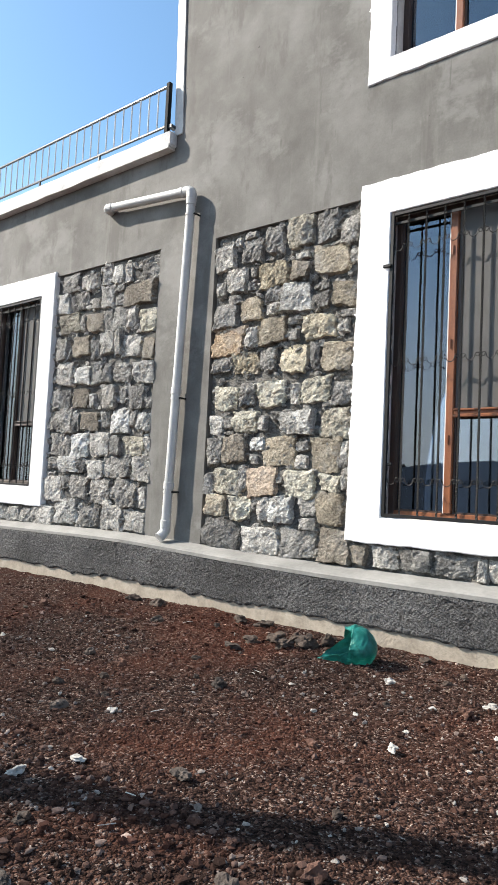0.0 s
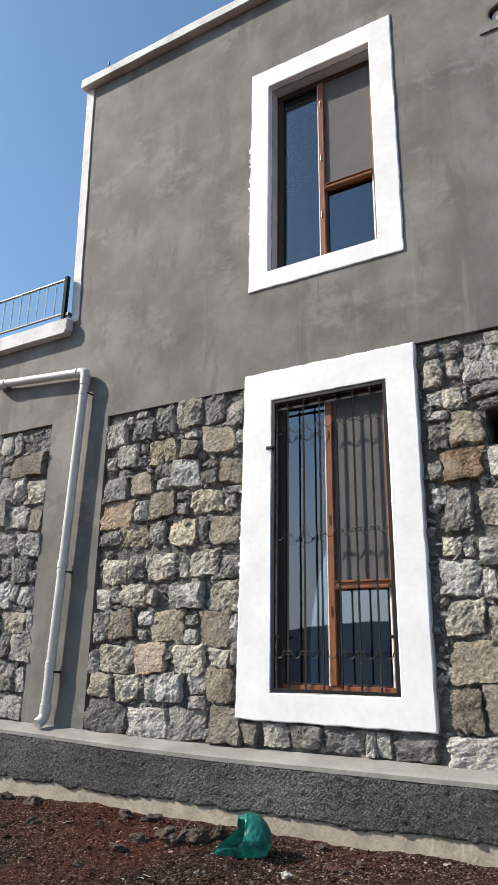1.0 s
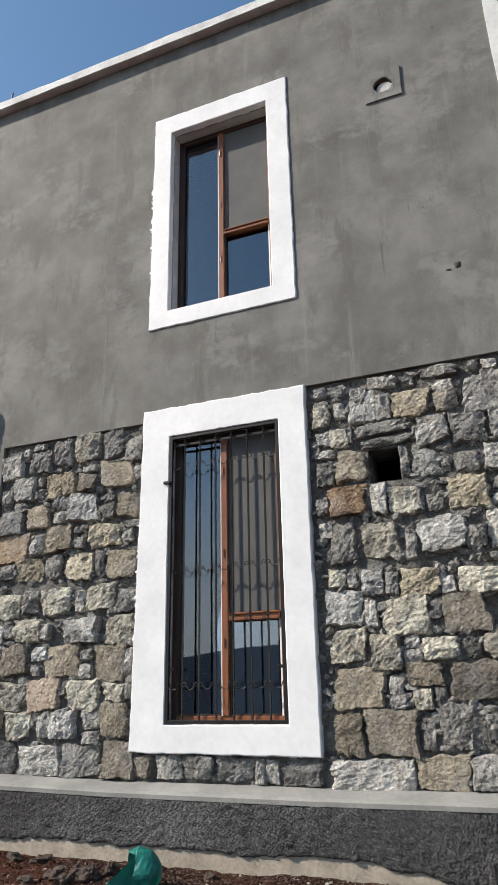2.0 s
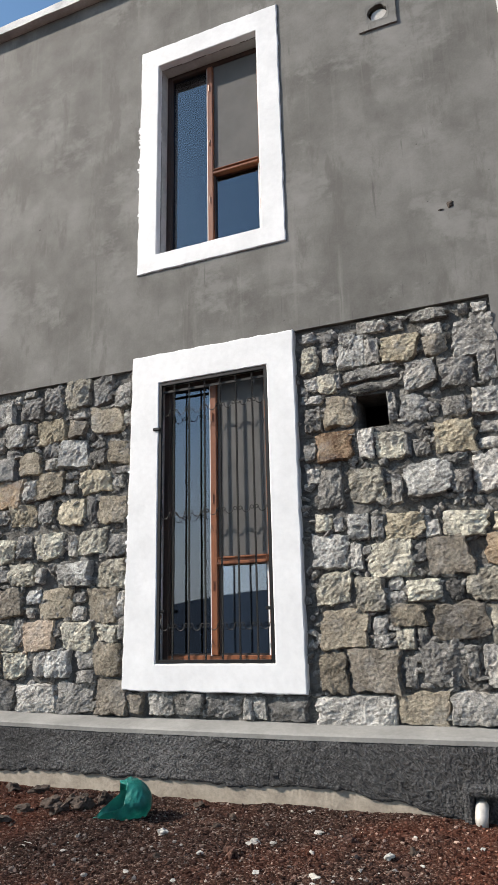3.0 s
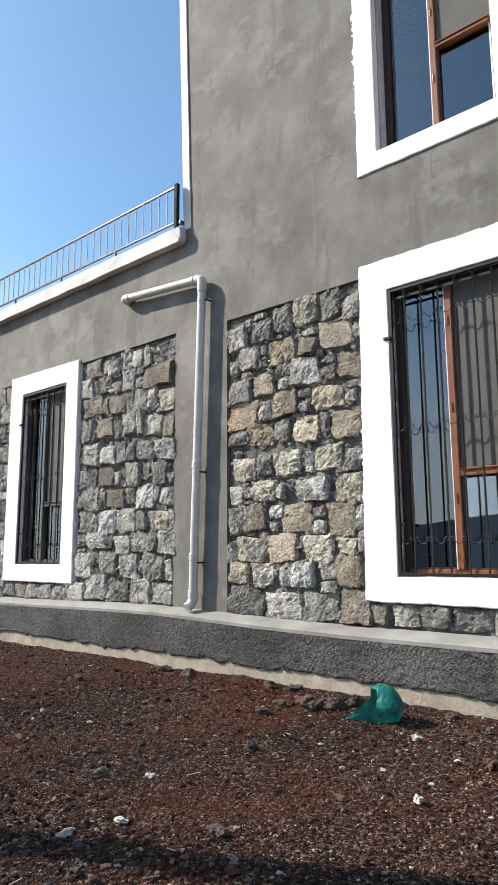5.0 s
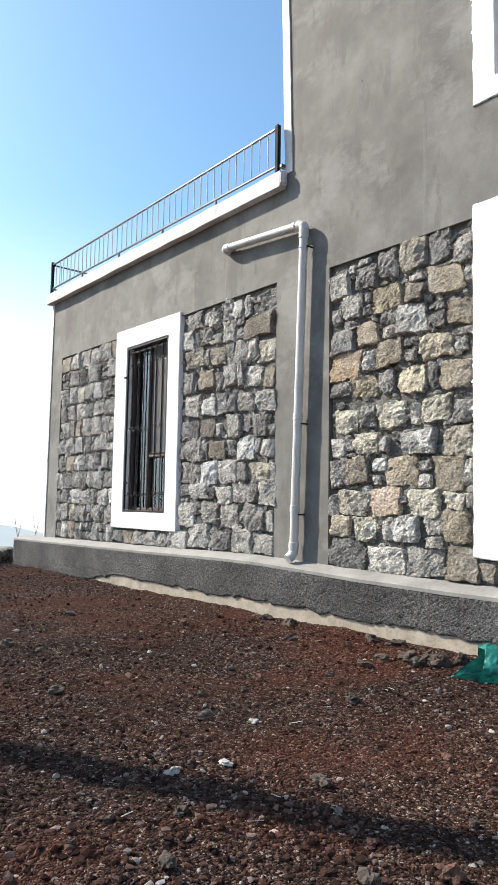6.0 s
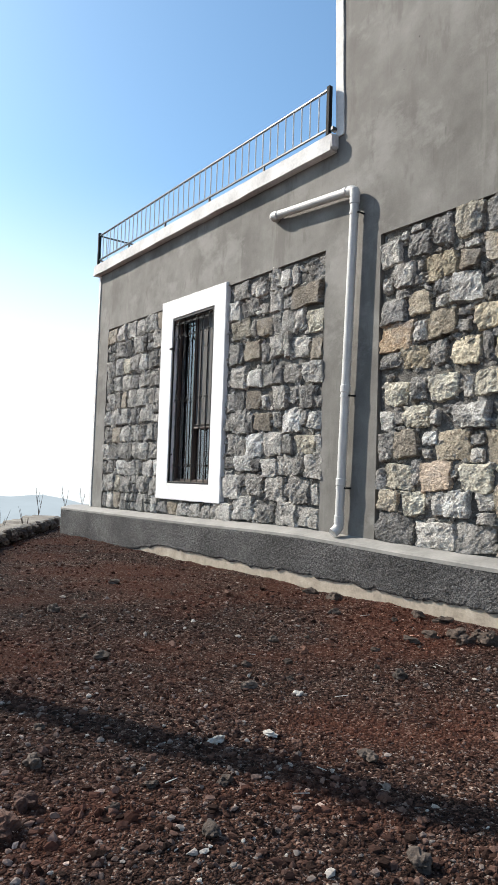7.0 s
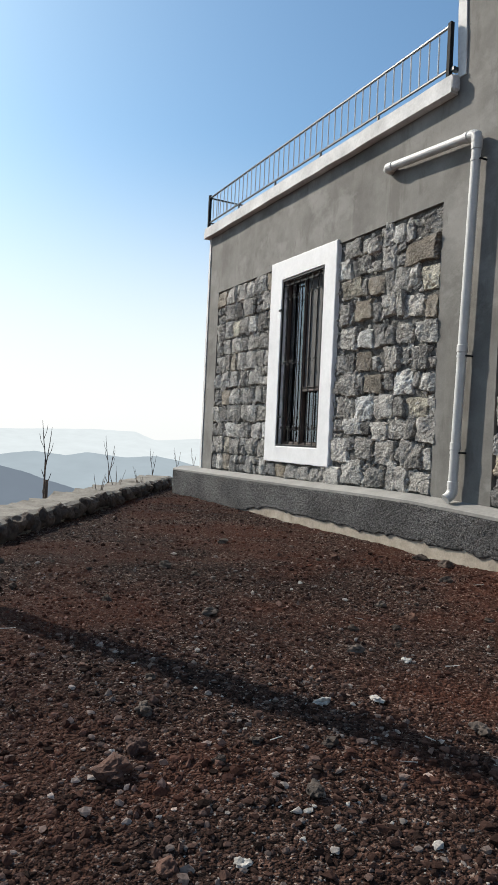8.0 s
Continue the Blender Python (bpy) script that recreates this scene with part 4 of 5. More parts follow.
# ---- low rubble wall, saplings, pole ----
def low_wall():
    w = tagged(empty("low_wall", (-5.44, -3.29, 0.18)), "low rubble wall with pale cement top along the yard edge", "wall")
    d, nrm = Vector((-0.846, 0.533, 0)), Vector((-0.533, -0.846, 0))
    p0 = Vector((-5.44, -3.29, 0.1)) - d * 1.2
    n = 70
    bm = bmesh.new()
    rows = []
    for i in range(n + 1):
        q = p0 + d * (i * 0.115)
        j = lambda k: 0.035 * noise.noise(Vector((i * 0.33, k, 5))) + 0.03 * noise.noise(Vector((i * 0.9, k, 9)))
        zt = 0.245 + j(1) * 0.6
        rows.append([bm.verts.new(q + nrm * o + Vector((0, 0, z))) for o, z in ((0.03, -0.1), (0.02 + j(2), zt - 0.01), (0.07 + j(3), zt + 0.015), (0.5 + j(4) * 2, zt + 0.01 + j(6)), (0.53, -0.5))])
    for a, b in zip(rows, rows[1:]):
        for k in range(4):
            bm.faces.new((a[k], a[k + 1], b[k + 1], b[k]))
    bm.faces.new(rows[0]), bm.faces.new(rows[-1][::-1])
    part("cap", bm, surface("rubble_wall_cement", (0.09, 0.08, 0.066), (0.25, 0.232, 0.2), 5, 40, 0.95, 0.8, 0.01), w, "pale uneven cement top")
    for i in range(46):
        s = 0.05 + i * 0.168
        ww, h = random.uniform(0.12, 0.2), random.uniform(0.1, 0.17)
        ob = part("stone", rock(ww * 1.15, 0.14, h * 1.15, i + 3, 3, 0.38), DARK_ROCK, w)
        ob.matrix_parent_inverse = w.matrix_basis.inverted()
        ob.matrix_basis = Matrix.Translation(p0 + d * s + nrm * 0.03 + Vector((0, 0, 0.15 + random.uniform(-0.03, 0.05)))) @ Matrix.Rotation(math.atan2(d.y, d.x) + random.uniform(-0.2, 0.2), 4, "Z")
    return w


low_wall()


def sapling(x, y, base, height, seed, stake, label):
    rnd = random.Random(seed)
    t = tagged(empty("sapling", (x, y, base)), label, "tree", "bare saplings")
    lean = rnd.uniform(-0.06, 0.06)
    pts = [Vector((x + lean * height * (f ** 1.5) + 0.02 * math.sin(f * 5 + seed), y, base + height * 0.66 * f)) for f in [k / 6 for k in range(7)]]
    part("trunk", tube(bmesh.new(), pts, [0.017 - 0.001 * k for k in range(7)], 7), BARK, t)
    for k in range(5):
        f = 0.55 + 0.1125 * k
        q = pts[0].lerp(pts[-1], f) if k < 4 else pts[-1]
        a = rnd.uniform(0, 2 * math.pi) if k < 3 else (0.3 if k == 3 else 3.4)
        ln = height * (rnd.uniform(0.3, 0.36) if k > 2 else rnd.uniform(0.06, 0.12))
        sp = 0.42 if k < 3 else 0.26
        line = [q + Vector((math.cos(a) * sp * ln * g, math.sin(a) * sp * ln * g, ln * g * (0.75 + 0.25 * g))) for g in (0, 0.33, 0.66, 1)]
        limb = part("limb", tube(bmesh.new(), line, [0.009, 0.007, 0.006, 0.0035], 6), BARK, t)
        for m in range(2 if k > 2 else 0):
            s0 = line[1].lerp(line[3], m / 3)
            b = a + rnd.uniform(-1.6, 1.6)
            part("twig", tube(bmesh.new(), [s0, s0 + Vector((math.cos(b) * 0.05, math.sin(b) * 0.05, 0.1)), s0 + Vector((math.cos(b) * 0.07, math.sin(b) * 0.07, 0.2))], [0.005, 0.004, 0.0025], 5), BARK, limb)
    if stake:
        part("stake", tube(bmesh.new(), [(x - 0.05, y + 0.04, base - 0.1), (x - 0.06, y + 0.04, base + height * 0.5)], 0.021, 7), BARK, t, "short wooden stake tied beside the trunk")
    return t


for k, (dx, dy, dist, top, stake) in enumerate(((-0.982, 0.187, 9.6, 0.021, True), (-0.962, 0.273, 13.0, -0.005, True), (-0.943, 0.331, 17.0, -0.018, False), (-0.93, 0.366, 21.0, -0.016, True), (-0.922, 0.387, 25.0, -0.018, False))):
    x, y = 0.111 + dx * dist, -4.033 + dy * dist
    h = 1.75 + 0.1 * (k % 2)
    base = 1.08 + top * dist - h
    sapling(x, y, base, h, 40 + k, stake, "thin bare sapling tied to a stake beyond the low wall" if stake else "thin bare sapling standing beyond the low wall")

pole = tagged(empty("pole", (-5.75, -4.82, 0)), "plain grey steel pole standing beside the yard", "pole")
part("shaft", tube(bmesh.new(), [(-5.75, -4.82, -1.2), (-5.75, -4.82, 9.5)], [0.1, 0.09], 18), STEEL, pole, smooth=True)
part("cap", tube(bmesh.new(), [(-5.75, -4.82, 9.5), (-5.75, -4.82, 9.55)], [0.07, 0.05], 18), STEEL, pole)


# ---- loose stones and clods ----
def loose(name, x, y, w, d, h, seed, material, label, category, group):
    ob = part(name, rock(w, d, h, seed, 3, 0.75), material)
    ob.matrix_basis = Matrix.Translation((x, y, ground_z(x, y) + h * 0.28)) @ Matrix.Rotation(seed * 1.7, 4, "Z")
    return tagged(ob, label, category, group)


for i, (x, y, w, d, h) in enumerate(((-1.79, -2.5, 0.062, 0.04, 0.022), (-1.83, -2.7, 0.07, 0.035, 0.022), (-1.0, -0.88, 0.06, 0.05, 0.03), (-0.74, -0.67, 0.05, 0.04, 0.02), (-1.53, -0.82, 0.05, 0.05, 0.035),
                                     (-1.08, -1.65, 0.05, 0.035, 0.03), (-2.1, -2.1, 0.035, 0.03, 0.02), (-0.6, -1.2, 0.05, 0.03, 0.02), (-0.35, -0.9, 0.05, 0.04, 0.025), (-3.6, -1.7, 0.04, 0.03, 0.02), (-1.15, -3.35, 0.035, 0.03, 0.02))):
    loose("stone", x, y, w, d, h, i + 2, PALE_ROCK, "small pale limestone chip lying on the soil", "stone", "pale chips")
for i, (x, y, w, d, h) in enumerate(((-1.32, -3.06, 0.062, 0.042, 0.038), (-2.25, -2.25, 0.07, 0.05, 0.04), (-1.95, -3.3, 0.06, 0.05, 0.04), (-3.0, -2.6, 0.08, 0.06, 0.04), (-4.2, -2.4, 0.09, 0.07, 0.05), (-2.9, -1.6, 0.07, 0.05, 0.04),
                                     (-2.5, -0.9, 0.09, 0.06, 0.04), (-2.05, -1.5, 0.08, 0.06, 0.04), (-3.3, -0.75, 0.07, 0.06, 0.05), (-5.2, -1.5, 0.09, 0.08, 0.05), (-1.45, -2.35, 0.06, 0.05, 0.03), (-0.95, -2.7, 0.07, 0.05, 0.04))):
    loose("stone", x, y, w, d, h, i + 20, DARK_ROCK, "rough dark grey stone lying on the soil", "stone", "dark stones")
for i, (x, y, w, d, h) in enumerate(((-1.61, -3.5, 0.095, 0.075, 0.055), (-1.72, -3.4, 0.06, 0.05, 0.05), (-1.2, -3.5, 0.05, 0.04, 0.03), (-0.8, -3.3, 0.06, 0.04, 0.04))):
    loose("stone", x, y, w, d, h, i + 40, RED_ROCK, "rusty brown scoria lump lying on the soil", "stone", "scoria lumps")
for i, (x, y, w, d, h) in enumerate(((-2.22, -0.55, 0.14, 0.11, 0.1), (-2.33, -0.48, 0.09, 0.08, 0.06), (-2.3, -0.66, 0.11, 0.08, 0.06), (-2.42, -0.58, 0.12, 0.09, 0.06), (-2.15, -0.42, 0.09, 0.08, 0.08), (-2.52, -0.7, 0.1, 0.07, 0.05), (-3.75, -0.33, 0.14, 0.09, 0.06),
                                     (-4.05, -0.3, 0.12, 0.08, 0.06), (-2.95, -0.3, 0.1, 0.07, 0.05), (-2.75, -0.28, 0.12, 0.08, 0.05), (-1.6, -0.27, 0.07, 0.05, 0.035))):
    loose("clod", x, y, w, d, h, i + 60, CLOD, "crumbly brown earth clod beside the plinth", "clod", "earth clods")


def scatter(name, count, area, sizes, seed, material, label):
    """Many small pebbles joined in one mesh."""
    rng = np.random.RandomState(seed)
    b = bmesh.new()
    bmesh.ops.create_icosphere(b, subdivisions=1, radius=1.0)
    b.verts.ensure_lookup_table()
    base = np.array([v.co[:] for v in b.verts])
    tri = np.array([[v.index for v in f.verts] for f in b.faces])
    b.free()
    x0, x1, y0, y1 = area
    verts, faces = [], []
    for i in range(count):
        x, y = rng.uniform(x0, x1), rng.uniform(y0, y1)
        s = sizes[0] + (sizes[1] - sizes[0]) * rng.rand() ** 6
        sc = s * rng.uniform(0.6, 1.3, 3) * (1, 1, 0.7)
        a = rng.uniform(0, 6.28)
        p = base * rng.uniform(0.5, 1.35, (len(base), 1)) * sc
        p = np.stack([p[:, 0] * math.cos(a) - p[:, 1] * math.sin(a), p[:, 0] * math.sin(a) + p[:, 1] * math.cos(a), p[:, 2]], 1)
        verts.append(p + (x, y, ground_z(x, y) + sc[2] * 0.3))
        faces.append(tri + i * len(base))
    me = bpy.data.meshes.new(name)
    me.from_pydata(np.concatenate(verts).tolist(), [], np.concatenate(faces).tolist())
    me.materials.append(material)
    return tagged(new(name, me), label, "gravel", kind="stuff")


scatter("gravel", 52000, (-4.2, 0.9, -3.9, -0.17), (0.0024, 0.013), 5, GRAVEL, "loose brown and grey gravel on the soil")
scatter("gravel_far", 12000, (-10.5, -3.0, -3.4, -0.2), (0.004, 0.02), 6, GRAVEL, "loose brown and grey gravel on the soil")
scatter("gravel_near", 9000, (-2.9, -0.2, -3.85, -2.5), (0.0026, 0.017), 9, GRAVEL, "coarse brown and grey gravel on the soil")
scatter("gravel_edge", 5000, (-3.0, 1.2, -1.3, -0.18), (0.003, 0.014), 8, GRAVEL, "loose gravel gathered near the plinth")
rnd = random.Random(77)
for i in range(46):
    x, y, w = rnd.uniform(-4.6, -0.2), rnd.uniform(-3.5, -0.5), rnd.uniform(0.025, 0.06)
    loose("clod", x, y, w, w * rnd.uniform(0.6, 0.9), w * rnd.uniform(0.5, 0.8), i + 90, CLOD if i % 3 else RED_ROCK, "small crumbly brown clod on the open soil", "clod", "open soil clods")
rnd = random.Random(78)
for i in range(34):
    x, y, w = rnd.uniform(-1.6, 0.8), rnd.uniform(-1.6, -0.4), rnd.uniform(0.014, 0.032)
    loose("stone", x, y, w, w * rnd.uniform(0.5, 0.9), w * 0.5, i + 150, PALE_ROCK, "tiny pale stone chip lying on the soil", "stone", "pale chips")


# ---- dry straws and weeds ----
for i in range(12):
    rnd = random.Random(300 + i)
    x, y, a = rnd.uniform(-3.2, -0.3), rnd.uniform(-3.6, -0.6), rnd.uniform(0, 6.28)
    ln = rnd.uniform(0.03, 0.07)
    pts = [(x + math.cos(a) * ln * f, y + math.sin(a) * ln * f, ground_z(x, y) + 0.014 + 0.004 * f) for f in (0, 0.5, 1)]
    tagged(part("straw", tube(bmesh.new(), pts, [0.002, 0.0018, 0.0012], 5), PALE_ROCK), "short dry pale straw lying on the soil", "straw", "dry straws")
for i, (x, y) in enumerate(((-9.75, -0.75), (-9.3, -1.25), (-8.2, -1.8))):
    rnd = random.Random(500 + i)
    weed = tagged(empty("dry_weed", (x, y, ground_z(x, y))), "small dry leafless weed beside the low wall", "weed", "dry weeds")
    for k in range(9):
        a, ln = rnd.uniform(0, 6.28), rnd.uniform(0.15, 0.42)
        line = [Vector((x, y, 0.2)) + Vector((math.cos(a) * 0.35 * ln * f, math.sin(a) * 0.35 * ln * f, ln * f)) for f in (0, 0.4, 0.75, 1)]
        part("stem", tube(bmesh.new(), line, [0.005, 0.004, 0.003, 0.0015], 5), BARK, weed)


# ---- rubble stones in the walls ----
def mortar_bed(name, x0, x1, z0, z1, gaps, parent):
    """Rough trowelled mortar between the stones."""
    bm = bmesh.new()
    nx, nz = int((x1 - x0) / 0.028), int((z1 - z0) / 0.028)
    grid = [[bm.verts.new((x0 + (x1 - x0) * i / nx, 0.03 + 0.016 * noise.noise(Vector((x0 + (x1 - x0) * i / nx, 3.3, z0 + (z1 - z0) * j / nz)) * 11) + 0.006 * noise.noise(Vector((i * 0.9, j * 0.9, 3))), z0 + (z1 - z0) * j / nz))
             for i in range(nx + 1)] for j in range(nz + 1)]
    for j in range(nz):
        for i in range(nx):
            c = (grid[j][i].co + grid[j + 1][i + 1].co) / 2
            if not any(g[0] < c.x < g[1] and g[2] < c.z < g[3] for g in gaps):
                bm.faces.new((grid[j][i], grid[j][i + 1], grid[j + 1][i + 1], grid[j + 1][i]))
    bmesh.ops.delete(bm, geom=[v for v in bm.verts if not v.link_faces], context="VERTS")
    return part(name, bm, MORTAR, parent, "rough grey mortar bed")


def stone_mesh(w, h, depth, seed, n, broken=1.0):
    """A hammer-dressed rubble stone: skewed outline with knocked-off corners, face split along a few planes, sharp arrises."""
    bm = bmesh.new()
    rnd = random.Random(seed * 31 + 7)
    sd = Vector((seed * 3.71, seed * 1.93, seed * 0.77))
    skew = [(sx * (1 + rnd.uniform(-0.2, 0.12)), sz * (1 + rnd.uniform(-0.2, 0.12))) for sx, sz in ((-1, -1), (1, -1), (1, 1), (-1, 1))]
    knock = [rnd.uniform(-0.04, 0.06) if rnd.random() < 0.72 else rnd.uniform(0.1, 0.34) for _ in range(4)]
    planes = [(rnd.uniform(0, 2 * math.pi), rnd.uniform(0.1, 0.55), rnd.uniform(0.0, 0.5)) for _ in range(4 if broken > 0.6 else 2)]
    grid = []
    for j in range(n):
        row = []
        for i in range(n):
            u, v = 2 * i / (n - 1) - 1, 2 * j / (n - 1) - 1
            m = max(abs(u), abs(v))
            corner = knock[(0 if u < 0 else 1) if v < 0 else (3 if u < 0 else 2)]
            cut = 1 - corner * (abs(u * v)) ** 2.2
            wa, wb, wc, wd = (1 - u) * (1 - v) / 4, (1 + u) * (1 - v) / 4, (1 + u) * (1 + v) / 4, (1 - u) * (1 + v) / 4
            x = sum(k * q[0] for k, q in zip((wa, wb, wc, wd), skew))
            z = sum(k * q[1] for k, q in zip((wa, wb, wc, wd), skew))
            ring = Vector((u, v, 0)) / max(m, 0.001)
            out = cut * (1 + 0.15 * noise.noise(ring * 1.5 + sd) + 0.13 * noise.noise(ring * 3.8 + sd) + 0.05 * noise.noise(ring * 9 + sd))
            x, z = x * w / 2 * out, z * h / 2 * out
            q = Vector((x, z, 0)) + sd
            face = 1.12
            for a, slope, off in planes:
                face = min(face, 1.0 + off * 0.3 - slope * max(0.0, u * math.cos(a) + v * math.sin(a) - off * 0.5))
            rough = 0.012 * noise.noise(q * 11) + 0.017 * (0.35 - abs(noise.noise(q * 22))) + 0.008 * (0.35 - abs(noise.noise(q * 47)))
            face = depth * face + broken * rough
            lift = face * (1 - 0.1 * m ** 12) if m < 0.999 else -0.02
            row.append(bm.verts.new((x * (0.985 if m > 0.999 else 1), -lift, z * (0.985 if m > 0.999 else 1))))
        grid.append(row)
    for a, b in zip(grid, grid[1:]):
        for i in range(n - 1):
            bm.faces.new((a[i], a[i + 1], b[i + 1], b[i]))
    return bm


stone_count = [0]


def add_stone(panel, x, z, w, h, tone):
    stone_count[0] += 1
    k = stone_count[0]
    big = w * h > 0.018
    ob = part("stone", stone_mesh(w * 1.13, h * 1.13, (0.052 if big else 0.042) * random.uniform(0.75, 1.25), k, 15 if big else 10, 0.5 if tone in "ptbo" else 1.0), TONES[tone], panel, at=(x, 0.043, z))
    ob.rotation_euler = (random.uniform(-0.05, 0.05), random.uniform(-0.06, 0.06), random.uniform(-0.06, 0.06))
    return ob


def stone_row(panel, row):
    for x, z, w, h, tone in row:
        add_stone(panel, x, z, w, h, {"t": "b", "c": "w", "y": "c"}.get(tone, tone) if panel is panel_wing else tone)


def chips(panel, x0, x1, z0, z1, count, seed, gaps):
    """Small packing stones pressed into the mortar, joined in one mesh."""
    rnd = random.Random(seed)
    bm = bmesh.new()
    for i in range(count):
        x, z = rnd.uniform(x0, x1), rnd.uniform(z0, z1)
        if any(g[0] < x < g[1] and g[2] < z < g[3] for g in gaps):
            continue
        c = rock(rnd.uniform(0.03, 0.1), rnd.uniform(0.03, 0.05), rnd.uniform(0.025, 0.07), i + seed, 1, 0.9)
        c.transform(Matrix.Translation((x, 0.022, z)) @ Matrix.Rotation(rnd.uniform(-0.5, 0.5), 4, "Y"))
        me = bpy.data.meshes.new("chip")
        c.to_mesh(me)
        c.free()
        bm.from_mesh(me)
        bpy.data.meshes.remove(me)
    return tagged(part("packing_stones", bm, TONES["g"], panel, "small grey packing stones in the mortar"), kind="stuff")


def coursed(panel, x0, x1, z0, z1, seed, course=0.225, tones="ggggggwwwgcbgdg"):
    """Courses of larger stones with small packing stones between."""
    rnd = random.Random(seed)
    rows = max(1, round((z1 - z0) / course))
    z = z0
    for r in range(rows):
        hh = (z1 - z) / (rows - r) * (rnd.uniform(0.85, 1.15) if r < rows - 1 else 1)
        x = x0
        while x < x1 - 0.03:
            w = rnd.uniform(0.13, 0.29) if rnd.random() < 0.72 else rnd.uniform(0.06, 0.11)
            if x1 - x - w < 0.08:
                w = x1 - x
            tone = rnd.choice(tones)
            if w < 0.12 and hh > 0.16:
                for s in (0.27, 0.77):
                    add_stone(panel, x + w / 2, z + hh * s, w * 0.9, hh * 0.45, rnd.choice("gggd"))
            else:
                add_stone(panel, x + w / 2, z + hh / 2 + rnd.uniform(-0.01, 0.01), w * 0.95, hh * rnd.uniform(0.88, 0.98), tone)
            x += w
        z += hh


panel_main = tagged(empty("rubble_panel_main"), "rubble stone infill of grey, cream and tan stones", "masonry", "stone panels", "structure")
panel_east = tagged(empty("rubble_panel_east"), "rubble stone infill with a square hole through it", "masonry", "stone panels", "structure")
panel_wing = tagged(empty("rubble_panel_wing"), "mostly grey rubble stone infill of the wing", "masonry", "stone panels", "structure")
panel_west = tagged(empty("rubble_panel_west"), "narrow rubble stone infill beside the wing's window", "masonry", "stone panels", "structure")
stone_row(panel_main, [(-3.54, 2.94, 0.20, 0.22, 'g'), (-3.25, 2.94, 0.22, 0.18, 'd'), (-3.04, 3.00, 0.15, 0.22, 'g'), (-2.80, 3.01, 0.26, 0.23, 'c'), (-2.56, 3.01, 0.19, 0.22, 'd'), (-2.38, 2.95, 0.15, 0.19, 'g'), (-3.40, 3.05, 0.07, 0.08, 'g'), (-3.29, 3.08, 0.12, 0.06, 'g')])
stone_row(panel_main, [(-3.40, 2.73, 0.21, 0.20, 'g'), (-3.04, 2.73, 0.29, 0.20, 'y'), (-2.79, 2.72, 0.15, 0.14, 'b'), (-2.54, 2.76, 0.29, 0.21, 't'), (-2.34, 2.76, 0.08, 0.10, 'g'), (-3.57, 2.69, 0.10, 0.12, 'g'), (-3.41, 2.59, 0.13, 0.08, 'g'), (-3.23, 2.78, 0.07, 0.10, 'g'), (-3.04, 2.59, 0.15, 0.15, 'd'), (-3.24, 2.67, 0.06, 0.08, 'g'), (-2.78, 2.83, 0.14, 0.05, 'g')])
stone_row(panel_main, [(-3.49, 2.46, 0.24, 0.20, 'g'), (-3.24, 2.49, 0.25, 0.20, 't'), (-3.04, 2.47, 0.12, 0.09, 'g'), (-2.82, 2.53, 0.27, 0.23, 'w'), (-2.59, 2.58, 0.11, 0.08, 'g'), (-2.60, 2.47, 0.14, 0.12, 'g'), (-2.41, 2.49, 0.19, 0.19, 't')])
stone_row(panel_main, [(-3.47, 2.25, 0.33, 0.23, 'o'), (-3.03, 2.30, 0.25, 0.21, 't'), (-2.62, 2.29, 0.28, 0.19, 'y'), (-3.22, 2.27, 0.12, 0.16, 'g'), (-2.83, 2.35, 0.09, 0.06, 'g'), (-2.83, 2.25, 0.09, 0.11, 'g'), (-2.40, 2.27, 0.10, 0.11, 'g'), (-2.37, 2.35, 0.13, 0.06, 'g')])
stone_row(panel_main, [(-3.52, 2.07, 0.21, 0.12, 'g'), (-3.27, 2.08, 0.26, 0.17, 'y'), (-3.05, 2.09, 0.14, 0.17, 'g'), (-2.82, 2.06, 0.25, 0.21, 'y'), (-2.63, 2.07, 0.10, 0.22, 'd'), (-2.45, 2.05, 0.25, 0.21, 't')])
stone_row(panel_main, [(-3.47, 1.81, 0.27, 0.19, 'c'), (-3.23, 1.82, 0.14, 0.18, 'g'), (-3.00, 1.82, 0.28, 0.20, 'c'), (-2.80, 1.80, 0.08, 0.17, 'g'), (-2.62, 1.82, 0.25, 0.20, 'c'), (-2.39, 1.80, 0.15, 0.17, 'g')])
stone_row(panel_main, [(-3.55, 1.60, 0.14, 0.15, 'g'), (-3.44, 1.63, 0.09, 0.15, 'g'), (-3.25, 1.62, 0.26, 0.18, 'c'), (-3.08, 1.60, 0.09, 0.13, 'g'), (-2.95, 1.65, 0.10, 0.08, 'g'), (-2.76, 1.60, 0.31, 0.18, 'w'), (-2.46, 1.59, 0.25, 0.21, 'c')])
stone_row(panel_main, [(-3.54, 1.39, 0.15, 0.22, 'g'), (-3.33, 1.41, 0.23, 0.21, 'b'), (-3.13, 1.44, 0.13, 0.12, 'w'), (-3.15, 1.33, 0.08, 0.08, 'g'), (-2.92, 1.39, 0.29, 0.22, 't'), (-2.71, 1.43, 0.11, 0.08, 'g'), (-2.71, 1.32, 0.12, 0.12, 'g'), (-2.51, 1.37, 0.23, 0.26, 't'), (-2.36, 1.38, 0.05, 0.19, 'g')])
stone_row(panel_main, [(-3.60, 1.13, 0.11, 0.17, 'd'), (-3.41, 1.16, 0.25, 0.20, 'c'), (-3.25, 1.18, 0.08, 0.21, 'g'), (-3.06, 1.16, 0.27, 0.22, 'p'), (-2.73, 1.16, 0.30, 0.20, 'c'), (-2.47, 1.18, 0.16, 0.12, 'c'), (-2.36, 1.18, 0.04, 0.12, 'g')])
